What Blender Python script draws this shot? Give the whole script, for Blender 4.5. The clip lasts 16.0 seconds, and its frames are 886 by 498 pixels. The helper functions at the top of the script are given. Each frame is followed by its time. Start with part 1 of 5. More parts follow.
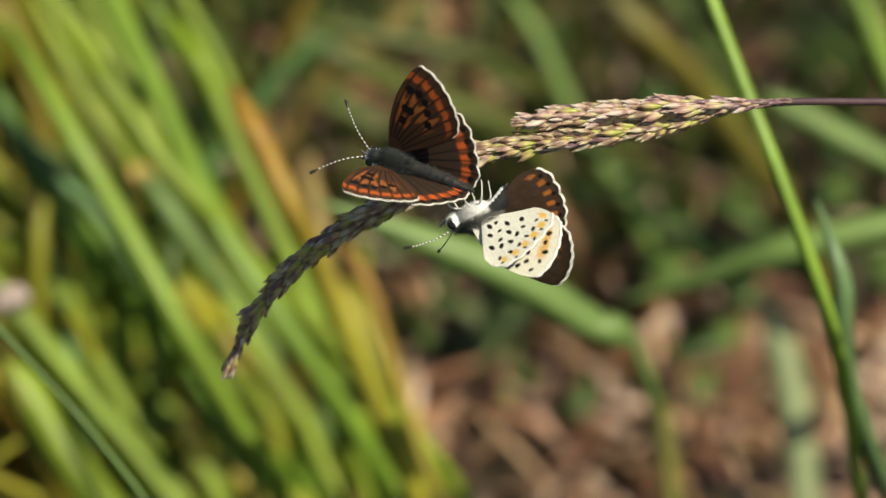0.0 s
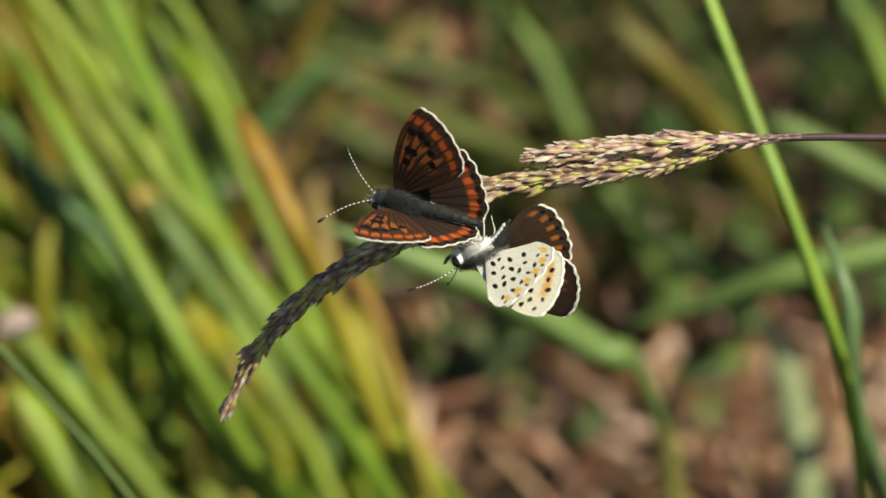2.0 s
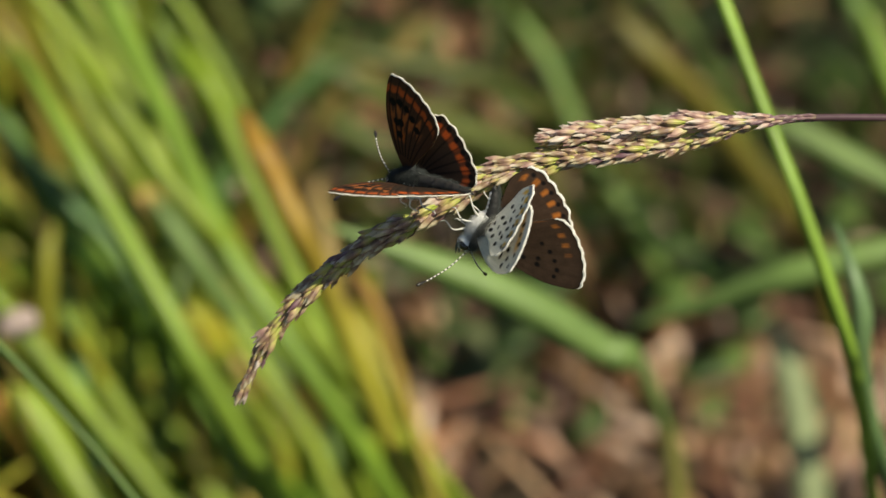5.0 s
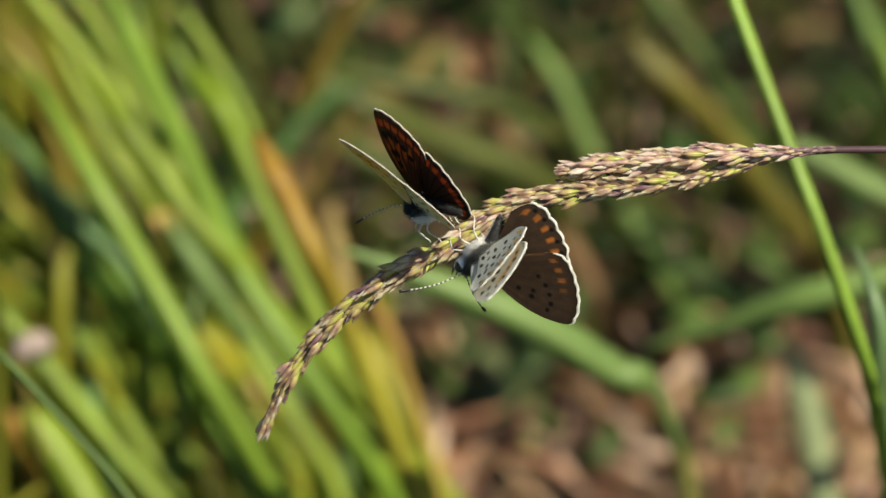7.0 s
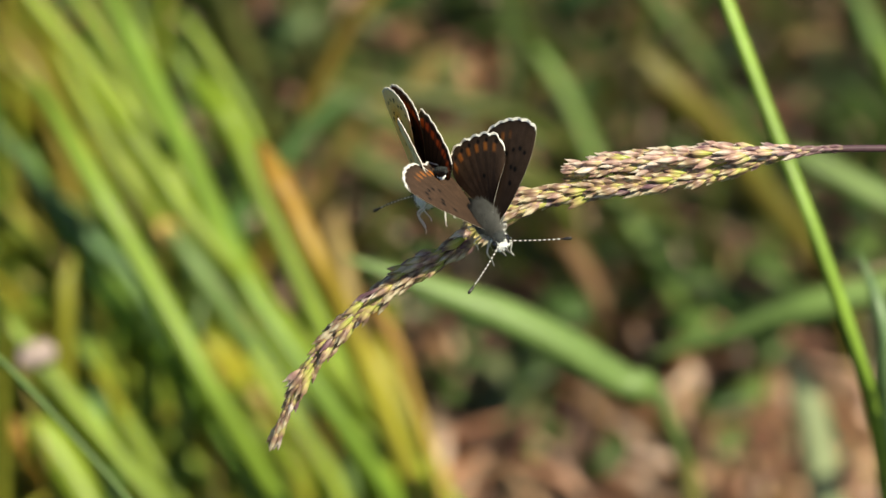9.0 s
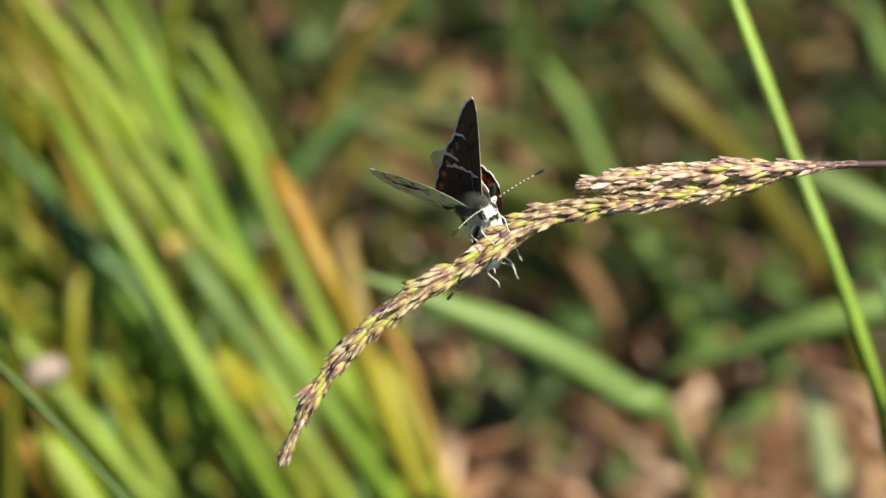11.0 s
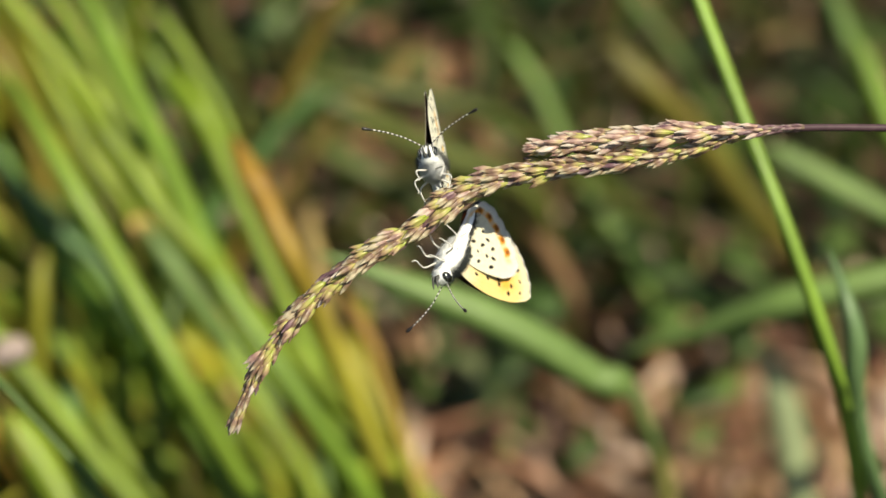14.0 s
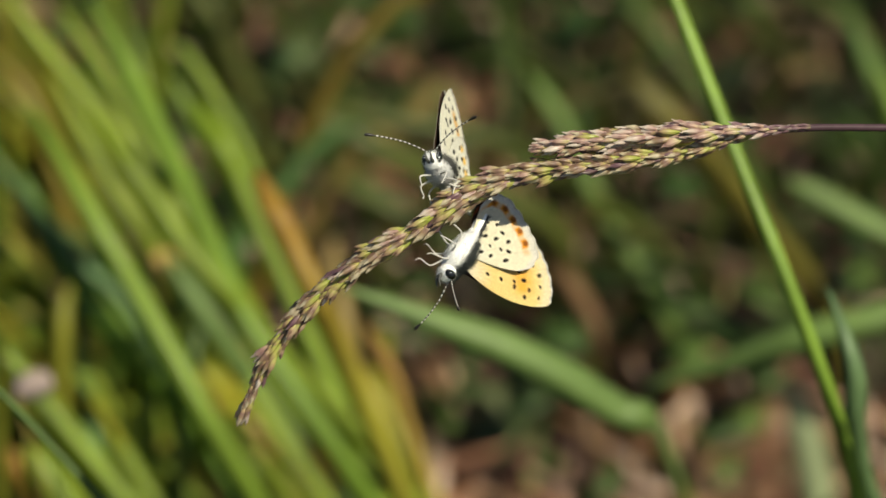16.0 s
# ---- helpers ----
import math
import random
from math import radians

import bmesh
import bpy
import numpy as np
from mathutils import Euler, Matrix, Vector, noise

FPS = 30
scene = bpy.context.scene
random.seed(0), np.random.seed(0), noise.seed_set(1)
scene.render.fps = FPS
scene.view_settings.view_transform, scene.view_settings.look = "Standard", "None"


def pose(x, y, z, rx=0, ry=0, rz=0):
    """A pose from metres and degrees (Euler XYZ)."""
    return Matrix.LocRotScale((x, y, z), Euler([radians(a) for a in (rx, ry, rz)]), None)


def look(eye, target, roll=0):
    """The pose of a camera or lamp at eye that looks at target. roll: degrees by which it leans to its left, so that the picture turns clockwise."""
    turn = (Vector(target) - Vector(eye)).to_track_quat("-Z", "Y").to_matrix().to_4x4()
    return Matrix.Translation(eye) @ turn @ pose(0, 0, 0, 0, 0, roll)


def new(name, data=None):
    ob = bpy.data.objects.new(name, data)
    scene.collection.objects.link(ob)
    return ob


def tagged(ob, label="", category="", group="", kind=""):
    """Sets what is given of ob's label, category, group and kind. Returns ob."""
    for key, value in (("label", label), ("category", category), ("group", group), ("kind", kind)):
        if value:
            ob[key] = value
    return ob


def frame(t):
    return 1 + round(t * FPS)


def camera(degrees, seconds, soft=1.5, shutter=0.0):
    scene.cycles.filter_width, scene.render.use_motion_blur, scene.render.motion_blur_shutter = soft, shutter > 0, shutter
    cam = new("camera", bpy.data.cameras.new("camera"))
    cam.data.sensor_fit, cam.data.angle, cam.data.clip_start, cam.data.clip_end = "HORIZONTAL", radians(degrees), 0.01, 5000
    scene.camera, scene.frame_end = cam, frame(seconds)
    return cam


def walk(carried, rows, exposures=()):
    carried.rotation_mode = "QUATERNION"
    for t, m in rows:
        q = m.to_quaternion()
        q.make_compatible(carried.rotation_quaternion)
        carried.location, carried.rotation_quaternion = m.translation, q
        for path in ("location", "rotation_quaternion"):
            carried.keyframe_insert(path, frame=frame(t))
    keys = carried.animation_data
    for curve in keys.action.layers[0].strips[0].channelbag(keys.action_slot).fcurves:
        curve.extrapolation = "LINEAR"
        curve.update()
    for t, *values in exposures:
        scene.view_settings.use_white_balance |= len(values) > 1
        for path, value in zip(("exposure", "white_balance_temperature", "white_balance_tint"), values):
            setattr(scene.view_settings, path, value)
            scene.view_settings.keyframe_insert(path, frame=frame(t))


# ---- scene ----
MM = 0.001
HANG = pose(0, 0, 0.30, 55, 0, 0)          # the seed head's own plane, 0.30 m over the soil

# ---- camera: a long macro lens, hand-held, swaying slightly ----
cam = camera(12, 16.0, soft=1.5)
cam.data.dof.use_dof = True
cam.data.dof.focus_distance = 0.616
cam.data.dof.aperture_fstop = 16.5
walk(cam, [
    (0, pose(0, -0.50918, 0.65654, 55.000, -0.000, 0.000)),
    (0.5, pose(0, -0.50918, 0.65654, 55.084, 0.013, 0.019)),
    (1, pose(0, -0.50918, 0.65654, 55.069, 0.004, 0.006)),
    (1.5, pose(0, -0.50918, 0.65654, 55.200, 0.026, 0.038)),
    (2, pose(0, -0.50918, 0.65654, 55.330, 0.044, 0.063)),
    (2.5, pose(0, -0.50918, 0.65654, 55.338, 0.070, 0.101)),
    (3, pose(0, -0.50918, 0.65654, 55.254, 0.057, 0.082)),
    (3.5, pose(0, -0.50918, 0.65654, 55.192, 0.044, 0.063)),
    (4, pose(0, -0.50918, 0.65654, 55.254, 0.057, 0.082)),
    (4.2, pose(0, -0.50918, 0.65654, 55.271, 0.060, 0.086)),
    (5.2, pose(0, -0.50918, 0.65654, 55.342, 0.070, 0.100)),
    (6.3, pose(0, -0.50918, 0.65654, 55.437, 0.090, 0.128)),
    (6.5, pose(0, -0.50918, 0.65654, 55.461, 0.097, 0.138)),
    (7, pose(0, -0.50918, 0.65654, 55.638, 0.176, 0.252)),
    (7.5, pose(0, -0.50918, 0.65654, 55.653, 0.154, 0.220)),
    (8, pose(0, -0.50918, 0.65654, 55.638, 0.176, 0.252)),
    (8.5, pose(0, -0.50918, 0.65654, 55.484, 0.176, 0.252)),
    (9, pose(0, -0.50918, 0.65654, 55.761, 0.207, 0.296)),
    (9.2, pose(0, -0.50918, 0.65654, 55.861, 0.203, 0.289)),
    (11.3, pose(0, -0.50918, 0.65654, 56.038, 0.308, 0.440)),
    (11.5, pose(0, -0.50918, 0.65654, 56.123, 0.326, 0.466)),
    (12, pose(0, -0.50918, 0.65654, 56.192, 0.348, 0.497)),
    (12.5, pose(0, -0.50918, 0.65654, 56.222, 0.233, 0.333)),
    (13, pose(0, -0.50918, 0.65654, 56.152, 0.053, 0.076)),
    (13.5, pose(0, -0.50918, 0.65654, 55.745, -0.044, -0.063)),
    (14, pose(0, -0.50918, 0.65654, 55.707, 0.004, 0.006)),
    (14.5, pose(0, -0.50918, 0.65654, 55.876, 0.097, 0.138)),
    (15, pose(0, -0.50918, 0.65654, 55.799, 0.097, 0.138)),
    (15.5, pose(0, -0.50918, 0.65654, 55.968, 0.154, 0.220)),
    (16, pose(0, -0.50918, 0.65654, 56.168, 0.185, 0.264)),
], exposures=[(0, 0.55), (4, 0.52), (7, 0.6), (9, 0.87), (11.3, 0.94), (12.5, 0.98), (13.5, 0.84), (14.5, 0.45), (16, 0.2)])

# ---- sky and sun ----
SUN_TO = Vector((0.49, -0.33, 0.80)).normalized()
world = bpy.data.worlds.new("sky")
scene.world = world
world.use_nodes = True
nt = world.node_tree
sky = nt.nodes.new("ShaderNodeTexSky")
sky.sky_type = 'NISHITA'
sky.sun_disc = False
sky.sun_elevation = math.asin(SUN_TO.z)
sky.sun_rotation = math.atan2(SUN_TO.x, SUN_TO.y)
nt.links.new(sky.outputs[0], nt.nodes["Background"].inputs[0])
nt.nodes["Background"].inputs[1].default_value = 0.058
sun = new("sun", bpy.data.lights.new("sun", 'SUN'))
sun.data.energy = 5.0
sun.data.angle = radians(0.53)
sun.data.color = (1.0, 0.93, 0.71)
sun.matrix_world = look((0, 0, 0), -SUN_TO)
sun.location = (3, 0, 5)

# ---- materials ----


def material(name):
    m = bpy.data.materials.new(name)
    m.use_nodes = True
    n = m.node_tree.nodes
    return m, n, m.node_tree.links, n["Principled BSDF"], n["Material Output"]


def leafy(name, colours, through_light=0.35, rough=0.5, scale=60.0, per="object", stretch=(1, 1, 1), tip=None):
    """Leaf or straw: colour by piece, mottled, partly translucent."""
    m, n, l, bsdf, out = material(name)
    if per == "object":
        pick = n.new("ShaderNodeObjectInfo").outputs["Random"]
    else:
        pick = n.new("ShaderNodeNewGeometry").outputs["Random Per Island"]
    ramp = n.new("ShaderNodeValToRGB")
    while len(ramp.color_ramp.elements) < len(colours):
        ramp.color_ramp.elements.new(0.5)
    for i, c in enumerate(colours):
        ramp.color_ramp.elements[i].position = i / max(1, len(colours) - 1)
        ramp.color_ramp.elements[i].color = (*c, 1)
    l.new(pick, ramp.inputs[0])
    tc = n.new("ShaderNodeTexCoord")
    mp = n.new("ShaderNodeMapping")
    mp.inputs["Scale"].default_value = stretch
    l.new(tc.outputs["Object"], mp.inputs[0])
    big = n.new("ShaderNodeTexNoise")
    big.inputs["Scale"].default_value = scale
    big.inputs["Detail"].default_value = 3
    fine = n.new("ShaderNodeTexNoise")
    fine.inputs["Scale"].default_value = scale * 14
    l.new(mp.outputs[0], big.inputs[0])
    l.new(mp.outputs[0], fine.inputs[0])
    hsv = n.new("ShaderNodeHueSaturation")
    add = n.new("ShaderNodeMath")
    add.operation = 'ADD'
    mul = n.new("ShaderNodeMath")
    mul.operation = 'MULTIPLY_ADD'
    mul.inputs[1].default_value = 1.1
    mul.inputs[2].default_value = 0.2
    l.new(big.outputs[0], mul.inputs[0])
    mul2 = n.new("ShaderNodeMath")
    mul2.operation = 'MULTIPLY'
    mul2.inputs[1].default_value = 0.5
    l.new(fine.outputs[0], mul2.inputs[0])
    l.new(mul.outputs[0], add.inputs[0])
    l.new(mul2.outputs[0], add.inputs[1])
    if tip:
        sep = n.new("ShaderNodeSeparateXYZ")
        l.new(tc.outputs["Generated"], sep.inputs[0])
        fade = n.new("ShaderNodeMapRange")
        fade.inputs[1].default_value = tip[1]
        fade.inputs[2].default_value = tip[2]
        l.new(sep.outputs[2], fade.inputs[0])
        mixc = n.new("ShaderNodeMix")
        mixc.data_type = 'RGBA'
        l.new(fade.outputs[0], mixc.inputs[0])
        l.new(ramp.outputs[0], mixc.inputs[6])
        mixc.inputs[7].default_value = (*tip[0], 1)
        l.new(mixc.outputs[2], hsv.inputs["Color"])
    else:
        l.new(ramp.outputs[0], hsv.inputs["Color"])
    l.new(add.outputs[0], hsv.inputs["Value"])
    l.new(hsv.outputs[0], bsdf.inputs["Base Color"])
    bsdf.inputs["Roughness"].default_value = rough
    tr = n.new("ShaderNodeBsdfTranslucent")
    l.new(hsv.outputs[0], tr.inputs["Color"])
    mix = n.new("ShaderNodeMixShader")
    mix.inputs[0].default_value = through_light
    l.new(bsdf.outputs[0], mix.inputs[1])
    l.new(tr.outputs[0], mix.inputs[2])
    l.new(mix.outputs[0], out.inputs[0])
    bump = n.new("ShaderNodeBump")
    bump.inputs["Strength"].default_value = 0.3
    bump.inputs["Distance"].default_value = 0.0004
    l.new(fine.outputs[0], bump.inputs["Height"])
    l.new(bump.outputs[0], bsdf.inputs["Normal"])
    return m


def scaly(name, through_light=0.25, rough=0.75):
    """Butterfly wing: the scale pattern is stored on the mesh as colour."""
    m, n, l, bsdf, out = material(name)
    at = n.new("ShaderNodeAttribute")
    at.attribute_name = "pattern"
    tc = n.new("ShaderNodeTexCoord")
    grain = n.new("ShaderNodeTexNoise")
    grain.inputs["Scale"].default_value = 5200
    grain.inputs["Detail"].default_value = 2
    l.new(tc.outputs["Object"], grain.inputs[0])
    hsv = n.new("ShaderNodeHueSaturation")
    mul = n.new("ShaderNodeMath")
    mul.operation = 'MULTIPLY_ADD'
    mul.inputs[1].default_value = 0.7
    mul.inputs[2].default_value = 0.65
    l.new(grain.outputs[0], mul.inputs[0])
    l.new(mul.outputs[0], hsv.inputs["Value"])
    l.new(at.outputs["Color"], hsv.inputs["Color"])
    l.new(hsv.outputs[0], bsdf.inputs["Base Color"])
    bsdf.inputs["Roughness"].default_value = rough
    bsdf.inputs["Specular IOR Level"].default_value = 0.12
    tr = n.new("ShaderNodeBsdfTranslucent")
    l.new(hsv.outputs[0], tr.inputs["Color"])
    mix = n.new("ShaderNodeMixShader")
    mix.inputs[0].default_value = through_light
    l.new(bsdf.outputs[0], mix.inputs[1])
    l.new(tr.outputs[0], mix.inputs[2])
    l.new(mix.outputs[0], out.inputs[0])
    bump = n.new("ShaderNodeBump")
    bump.inputs["Strength"].default_value = 0.35
    bump.inputs["Distance"].default_value = 0.00006
    l.new(grain.outputs[0], bump.inputs["Height"])
    l.new(bump.outputs[0], bsdf.inputs["Normal"])
    return m


def plain(name, colour, rough=0.6, spec=0.4, vary=0.35, scale=2500.0, coat=0.0):
    m, n, l, bsdf, out = material(name)
    tc = n.new("ShaderNodeTexCoord")
    no = n.new("ShaderNodeTexNoise")
    no.inputs["Scale"].default_value = scale
    l.new(tc.outputs["Object"], no.inputs[0])
    hsv = n.new("ShaderNodeHueSaturation")
    hsv.inputs["Color"].default_value = (*colour, 1)
    mul = n.new("ShaderNodeMath")
    mul.operation = 'MULTIPLY_ADD'
    mul.inputs[1].default_value = vary * 2
    mul.inputs[2].default_value = 1 - vary
    l.new(no.outputs[0], mul.inputs[0])
    l.new(mul.outputs[0], hsv.inputs["Value"])
    l.new(hsv.outputs[0], bsdf.inputs["Base Color"])
    bsdf.inputs["Roughness"].default_value = rough
    bsdf.inputs["Specular IOR Level"].default_value = spec
    bsdf.inputs["Coat Weight"].default_value = coat
    return m


def soil_material():
    m, n, l, bsdf, out = material("soil")
    tc = n.new("ShaderNodeTexCoord")
    a = n.new("ShaderNodeTexNoise")
    a.inputs["Scale"].default_value = 22
    a.inputs["Detail"].default_value = 6
    b = n.new("ShaderNodeTexNoise")
    b.inputs["Scale"].default_value = 240
    b.inputs["Detail"].default_value = 4
    l.new(tc.outputs["Object"], a.inputs[0])
    l.new(tc.outputs["Object"], b.inputs[0])
    ramp = n.new("ShaderNodeValToRGB")
    e = ramp.color_ramp.elements
    e[0].position, e[0].color = 0.3, (0.018, 0.013, 0.008, 1)
    e[1].position, e[1].color = 0.72, (0.085, 0.058, 0.034, 1)
    add = n.new("ShaderNodeMath")
    add.operation = 'ADD'
    half = n.new("ShaderNodeMath")
    half.operation = 'MULTIPLY_ADD'
    half.inputs[1].default_value = 0.5
    half.inputs[2].default_value = -0.25
    l.new(b.outputs[0], half.inputs[0])
    l.new(a.outputs[0], add.inputs[0])
    l.new(half.outputs[0], add.inputs[1])
    l.new(add.outputs[0], ramp.inputs[0])
    # low moss and seedlings cover the soil away from one bare patch
    bare = n.new("ShaderNodeVectorMath")
    bare.operation = 'DISTANCE'
    bare.inputs[1].default_value = (0.04, 0.30, 0)
    l.new(tc.outputs["Object"], bare.inputs[0])
    edge = n.new("ShaderNodeMath")
    edge.operation = 'MULTIPLY_ADD'
    edge.inputs[1].default_value = 0.25
    l.new(a.outputs[0], edge.inputs[0])
    l.new(bare.outputs["Value"], edge.inputs[2])
    moss = n.new("ShaderNodeMapRange")
    moss.inputs[1].default_value = 0.22
    moss.inputs[2].default_value = 0.42
    l.new(edge.outputs[0], moss.inputs[0])
    green = n.new("ShaderNodeValToRGB")
    g = green.color_ramp.elements
    g[0].position, g[0].color = 0.35, (0.018, 0.032, 0.007, 1)
    g[1].position, g[1].color = 0.7, (0.055, 0.085, 0.015, 1)
    l.new(add.outputs[0], green.inputs[0])
    cover = n.new("ShaderNodeMix")
    cover.data_type = 'RGBA'
    l.new(moss.outputs[0], cover.inputs[0])
    l.new(ramp.outputs[0], cover.inputs[6])
    l.new(green.outputs[0], cover.inputs[7])
    l.new(cover.outputs[2], bsdf.inputs["Base Color"])
    bsdf.inputs["Roughness"].default_value = 0.95
    bump = n.new("ShaderNodeBump")
    bump.inputs["Distance"].default_value = 0.004
    l.new(b.outputs[0], bump.inputs["Height"])
    l.new(bump.outputs[0], bsdf.inputs["Normal"])
    return m


M_SOIL = soil_material()
M_BLADE = leafy("green_blade", [(0.17, 0.30, 0.032), (0.20, 0.33, 0.035), (0.25, 0.35, 0.035)], 0.42, 0.42, 40)
M_LIME = leafy("lime_blade", [(0.22, 0.33, 0.022), (0.28, 0.36, 0.025)], 0.42, 0.45, 40)
M_THIN = leafy("dark_blade", [(0.06, 0.12, 0.012), (0.08, 0.14, 0.015)], 0.25, 0.5, 60)
M_STEM = leafy("green_stem", [(0.16, 0.27, 0.035), (0.20, 0.31, 0.04)], 0.15, 0.4, 60)
M_BLUE = leafy("bluish_blade", [(0.12, 0.20, 0.085), (0.14, 0.22, 0.09)], 0.25, 0.4, 60)
M_PALE = leafy("pale_blade", [(0.22, 0.27, 0.13), (0.24, 0.28, 0.14)], 0.25, 0.5, 60)
M_YELLOW = leafy("yellowing_blade", [(0.32, 0.33, 0.02), (0.36, 0.33, 0.02)], 0.35, 0.5, 45, tip=((0.36, 0.19, 0.03), 0.6, 0.98))
M_FLAME = leafy("flame_blade", [(0.34, 0.33, 0.03), (0.36, 0.33, 0.03)], 0.4, 0.5, 45, tip=((0.36, 0.21, 0.03), 0.8, 0.97))
M_DULL = leafy("dull_blade", [(0.155, 0.25, 0.07), (0.17, 0.26, 0.065)], 0.3, 0.5, 45)
M_OCHRE = leafy("withered_blade", [(0.26, 0.19, 0.05), (0.34, 0.24, 0.09)], 0.3, 0.6, 45)
M_TURF = leafy("turf", [(0.04, 0.09, 0.015), (0.12, 0.20, 0.025), (0.30, 0.36, 0.035), (0.06, 0.13, 0.02), (0.42, 0.37, 0.035), (0.10, 0.19, 0.03), (0.46, 0.26, 0.05), (0.16, 0.25, 0.03)], 0.35, 0.45, 40, "island")
# turf greens darkened: the shade between taller grass is put into the colour
M_SHADY = leafy("shade_toned_grass", [(0.021, 0.049, 0.007), (0.049, 0.098, 0.010), (0.090, 0.115, 0.016), (0.025, 0.066, 0.010), (0.131, 0.148, 0.033), (0.057, 0.115, 0.012), (0.139, 0.090, 0.025)], 0.3, 0.5, 50, "island")
M_OLD = leafy("reddish_withered_blade", [(0.19, 0.10, 0.035), (0.22, 0.12, 0.045)], 0.3, 0.6, 45)
M_BROWNING = leafy("browning_blade", [(0.12, 0.115, 0.015), (0.15, 0.13, 0.02)], 0.3, 0.5, 45)
M_DIM = leafy("dim_green_blade", [(0.10, 0.18, 0.03), (0.13, 0.21, 0.035)], 0.3, 0.5, 45)
M_SEA = leafy("sea_green_blade", [(0.085, 0.18, 0.055), (0.11, 0.21, 0.06)], 0.35, 0.45, 45)
M_SCRAP = leafy("dry_scrap", [(0.50, 0.36, 0.12), (0.46, 0.25, 0.08), (0.52, 0.38, 0.10)], 0.3, 0.6, 300)
M_PINKISH = leafy("pinkish_scrap", [(0.36, 0.28, 0.25), (0.40, 0.31, 0.28)], 0.3, 0.6, 300)
M_LUSH = leafy("lush_grass", [(0.28, 0.36, 0.03), (0.18, 0.29, 0.03), (0.42, 0.39, 0.03), (0.22, 0.34, 0.04), (0.50, 0.40, 0.07), (0.14, 0.25, 0.03), (0.52, 0.34, 0.08)], 0.4, 0.45, 40, "island")
M_HERB = leafy("herb", [(0.03, 0.07, 0.015), (0.07, 0.13, 0.025), (0.12, 0.18, 0.04), (0.05, 0.10, 0.025), (0.20, 0.23, 0.10)], 0.3, 0.5, 50, "island")
M_STRAW = leafy("straw", [(0.17, 0.075, 0.038), (0.42, 0.23, 0.12), (0.66, 0.47, 0.30), (0.29, 0.105, 0.055), (0.76, 0.58, 0.45), (0.48, 0.22, 0.12), (0.30, 0.29, 0.10)], 0.2, 0.7, 60, "island")
M_HUMUS = leafy("rotting_leaf", [(0.037, 0.018, 0.011), (0.092, 0.042, 0.025), (0.165, 0.070, 0.042), (0.058, 0.024, 0.015), (0.21, 0.105, 0.062)], 0.08, 0.8, 60, "island")
M_OLIVE = leafy("olive_blade", [(0.068, 0.095, 0.012), (0.09, 0.105, 0.016)], 0.3, 0.5, 45)
M_WING = scaly("wing_scales")

# ---- mesh helpers ----


def part(name, bm, mat, parent, label=""):
    """Links a bmesh, or (verts, faces), as one mesh object under parent."""
    me = bpy.data.meshes.new(name)
    if isinstance(bm, tuple):
        me.from_pydata(bm[0], [], bm[1])
    else:
        bm.to_mesh(me)
        bm.free()
    me.materials.append(mat)
    me.polygons.foreach_set("use_smooth", [True] * len(me.polygons))
    ob = new(name, me)
    ob.parent = parent
    if label:
        ob["label"] = label
    return ob


def spline(points, n):
    """n points along a smooth curve through the given ones."""
    p = np.array(points, float)
    out = []
    for k in range(n):
        s = k / (n - 1) * (len(p) - 1)
        i = min(int(s), len(p) - 2)
        u = s - i
        a, b, c, d = p[max(i - 1, 0)], p[i], p[i + 1], p[min(i + 2, len(p) - 1)]
        out.append(0.5 * (2 * b + (c - a) * u + (2 * a - 5 * b + 4 * c - d) * u * u + (3 * b - a - 3 * c + d) * u ** 3))
    return np.array(out)


def ribbon(path, widths, thick, side, fold=0.25):
    """A leaf blade with a creased, thin, closed section along path. side: the way in which its width lies."""
    n = len(path)
    tang = np.gradient(path, axis=0)
    tang /= np.linalg.norm(tang, axis=1)[:, None] + 1e-12
    s = np.asarray(side, float) - tang * (tang @ np.asarray(side, float))[:, None]
    s /= np.linalg.norm(s, axis=1)[:, None] + 1e-12
    nor = np.cross(tang, s)
    w = np.asarray(widths)[:, None] / 2
    rings = [path - s * w + nor * w * fold, path + nor * thick / 2, path + s * w + nor * w * fold, path - nor * thick / 2]
    verts = np.stack(rings, 1).reshape(-1, 3)
    faces = []
    for i in range(n - 1):
        for k in range(4):
            a, b = i * 4 + k, i * 4 + (k + 1) % 4
            faces.append((a, b, b + 4, a + 4))
    faces.append((3, 2, 1, 0))
    faces.append(tuple(4 * (n - 1) + k for k in range(4)))
    return verts, faces


def tube(path, radii, sides=8):
    path = np.asarray(path, float)
    n = len(path)
    tang = np.gradient(path, axis=0)
    tang /= np.linalg.norm(tang, axis=1)[:, None] + 1e-12
    ref = np.array([0.13, 0.31, 0.94])
    s = np.cross(tang, ref)
    s /= np.linalg.norm(s, axis=1)[:, None] + 1e-12
    t = np.cross(tang, s)
    verts, faces = [], []
    for i in range(n):
        for k in range(sides):
            a = 2 * math.pi * k / sides
            verts.append(tuple(path[i] + (s[i] * math.cos(a) + t[i] * math.sin(a)) * radii[i]))
    for i in range(n - 1):
        for k in range(sides):
            a, b = i * sides + k, i * sides + (k + 1) % sides
            faces.append((a, b, b + sides, a + sides))
    faces.append(tuple(range(sides))[::-1])
    faces.append(tuple((n - 1) * sides + k for k in range(sides)))
    return verts, faces


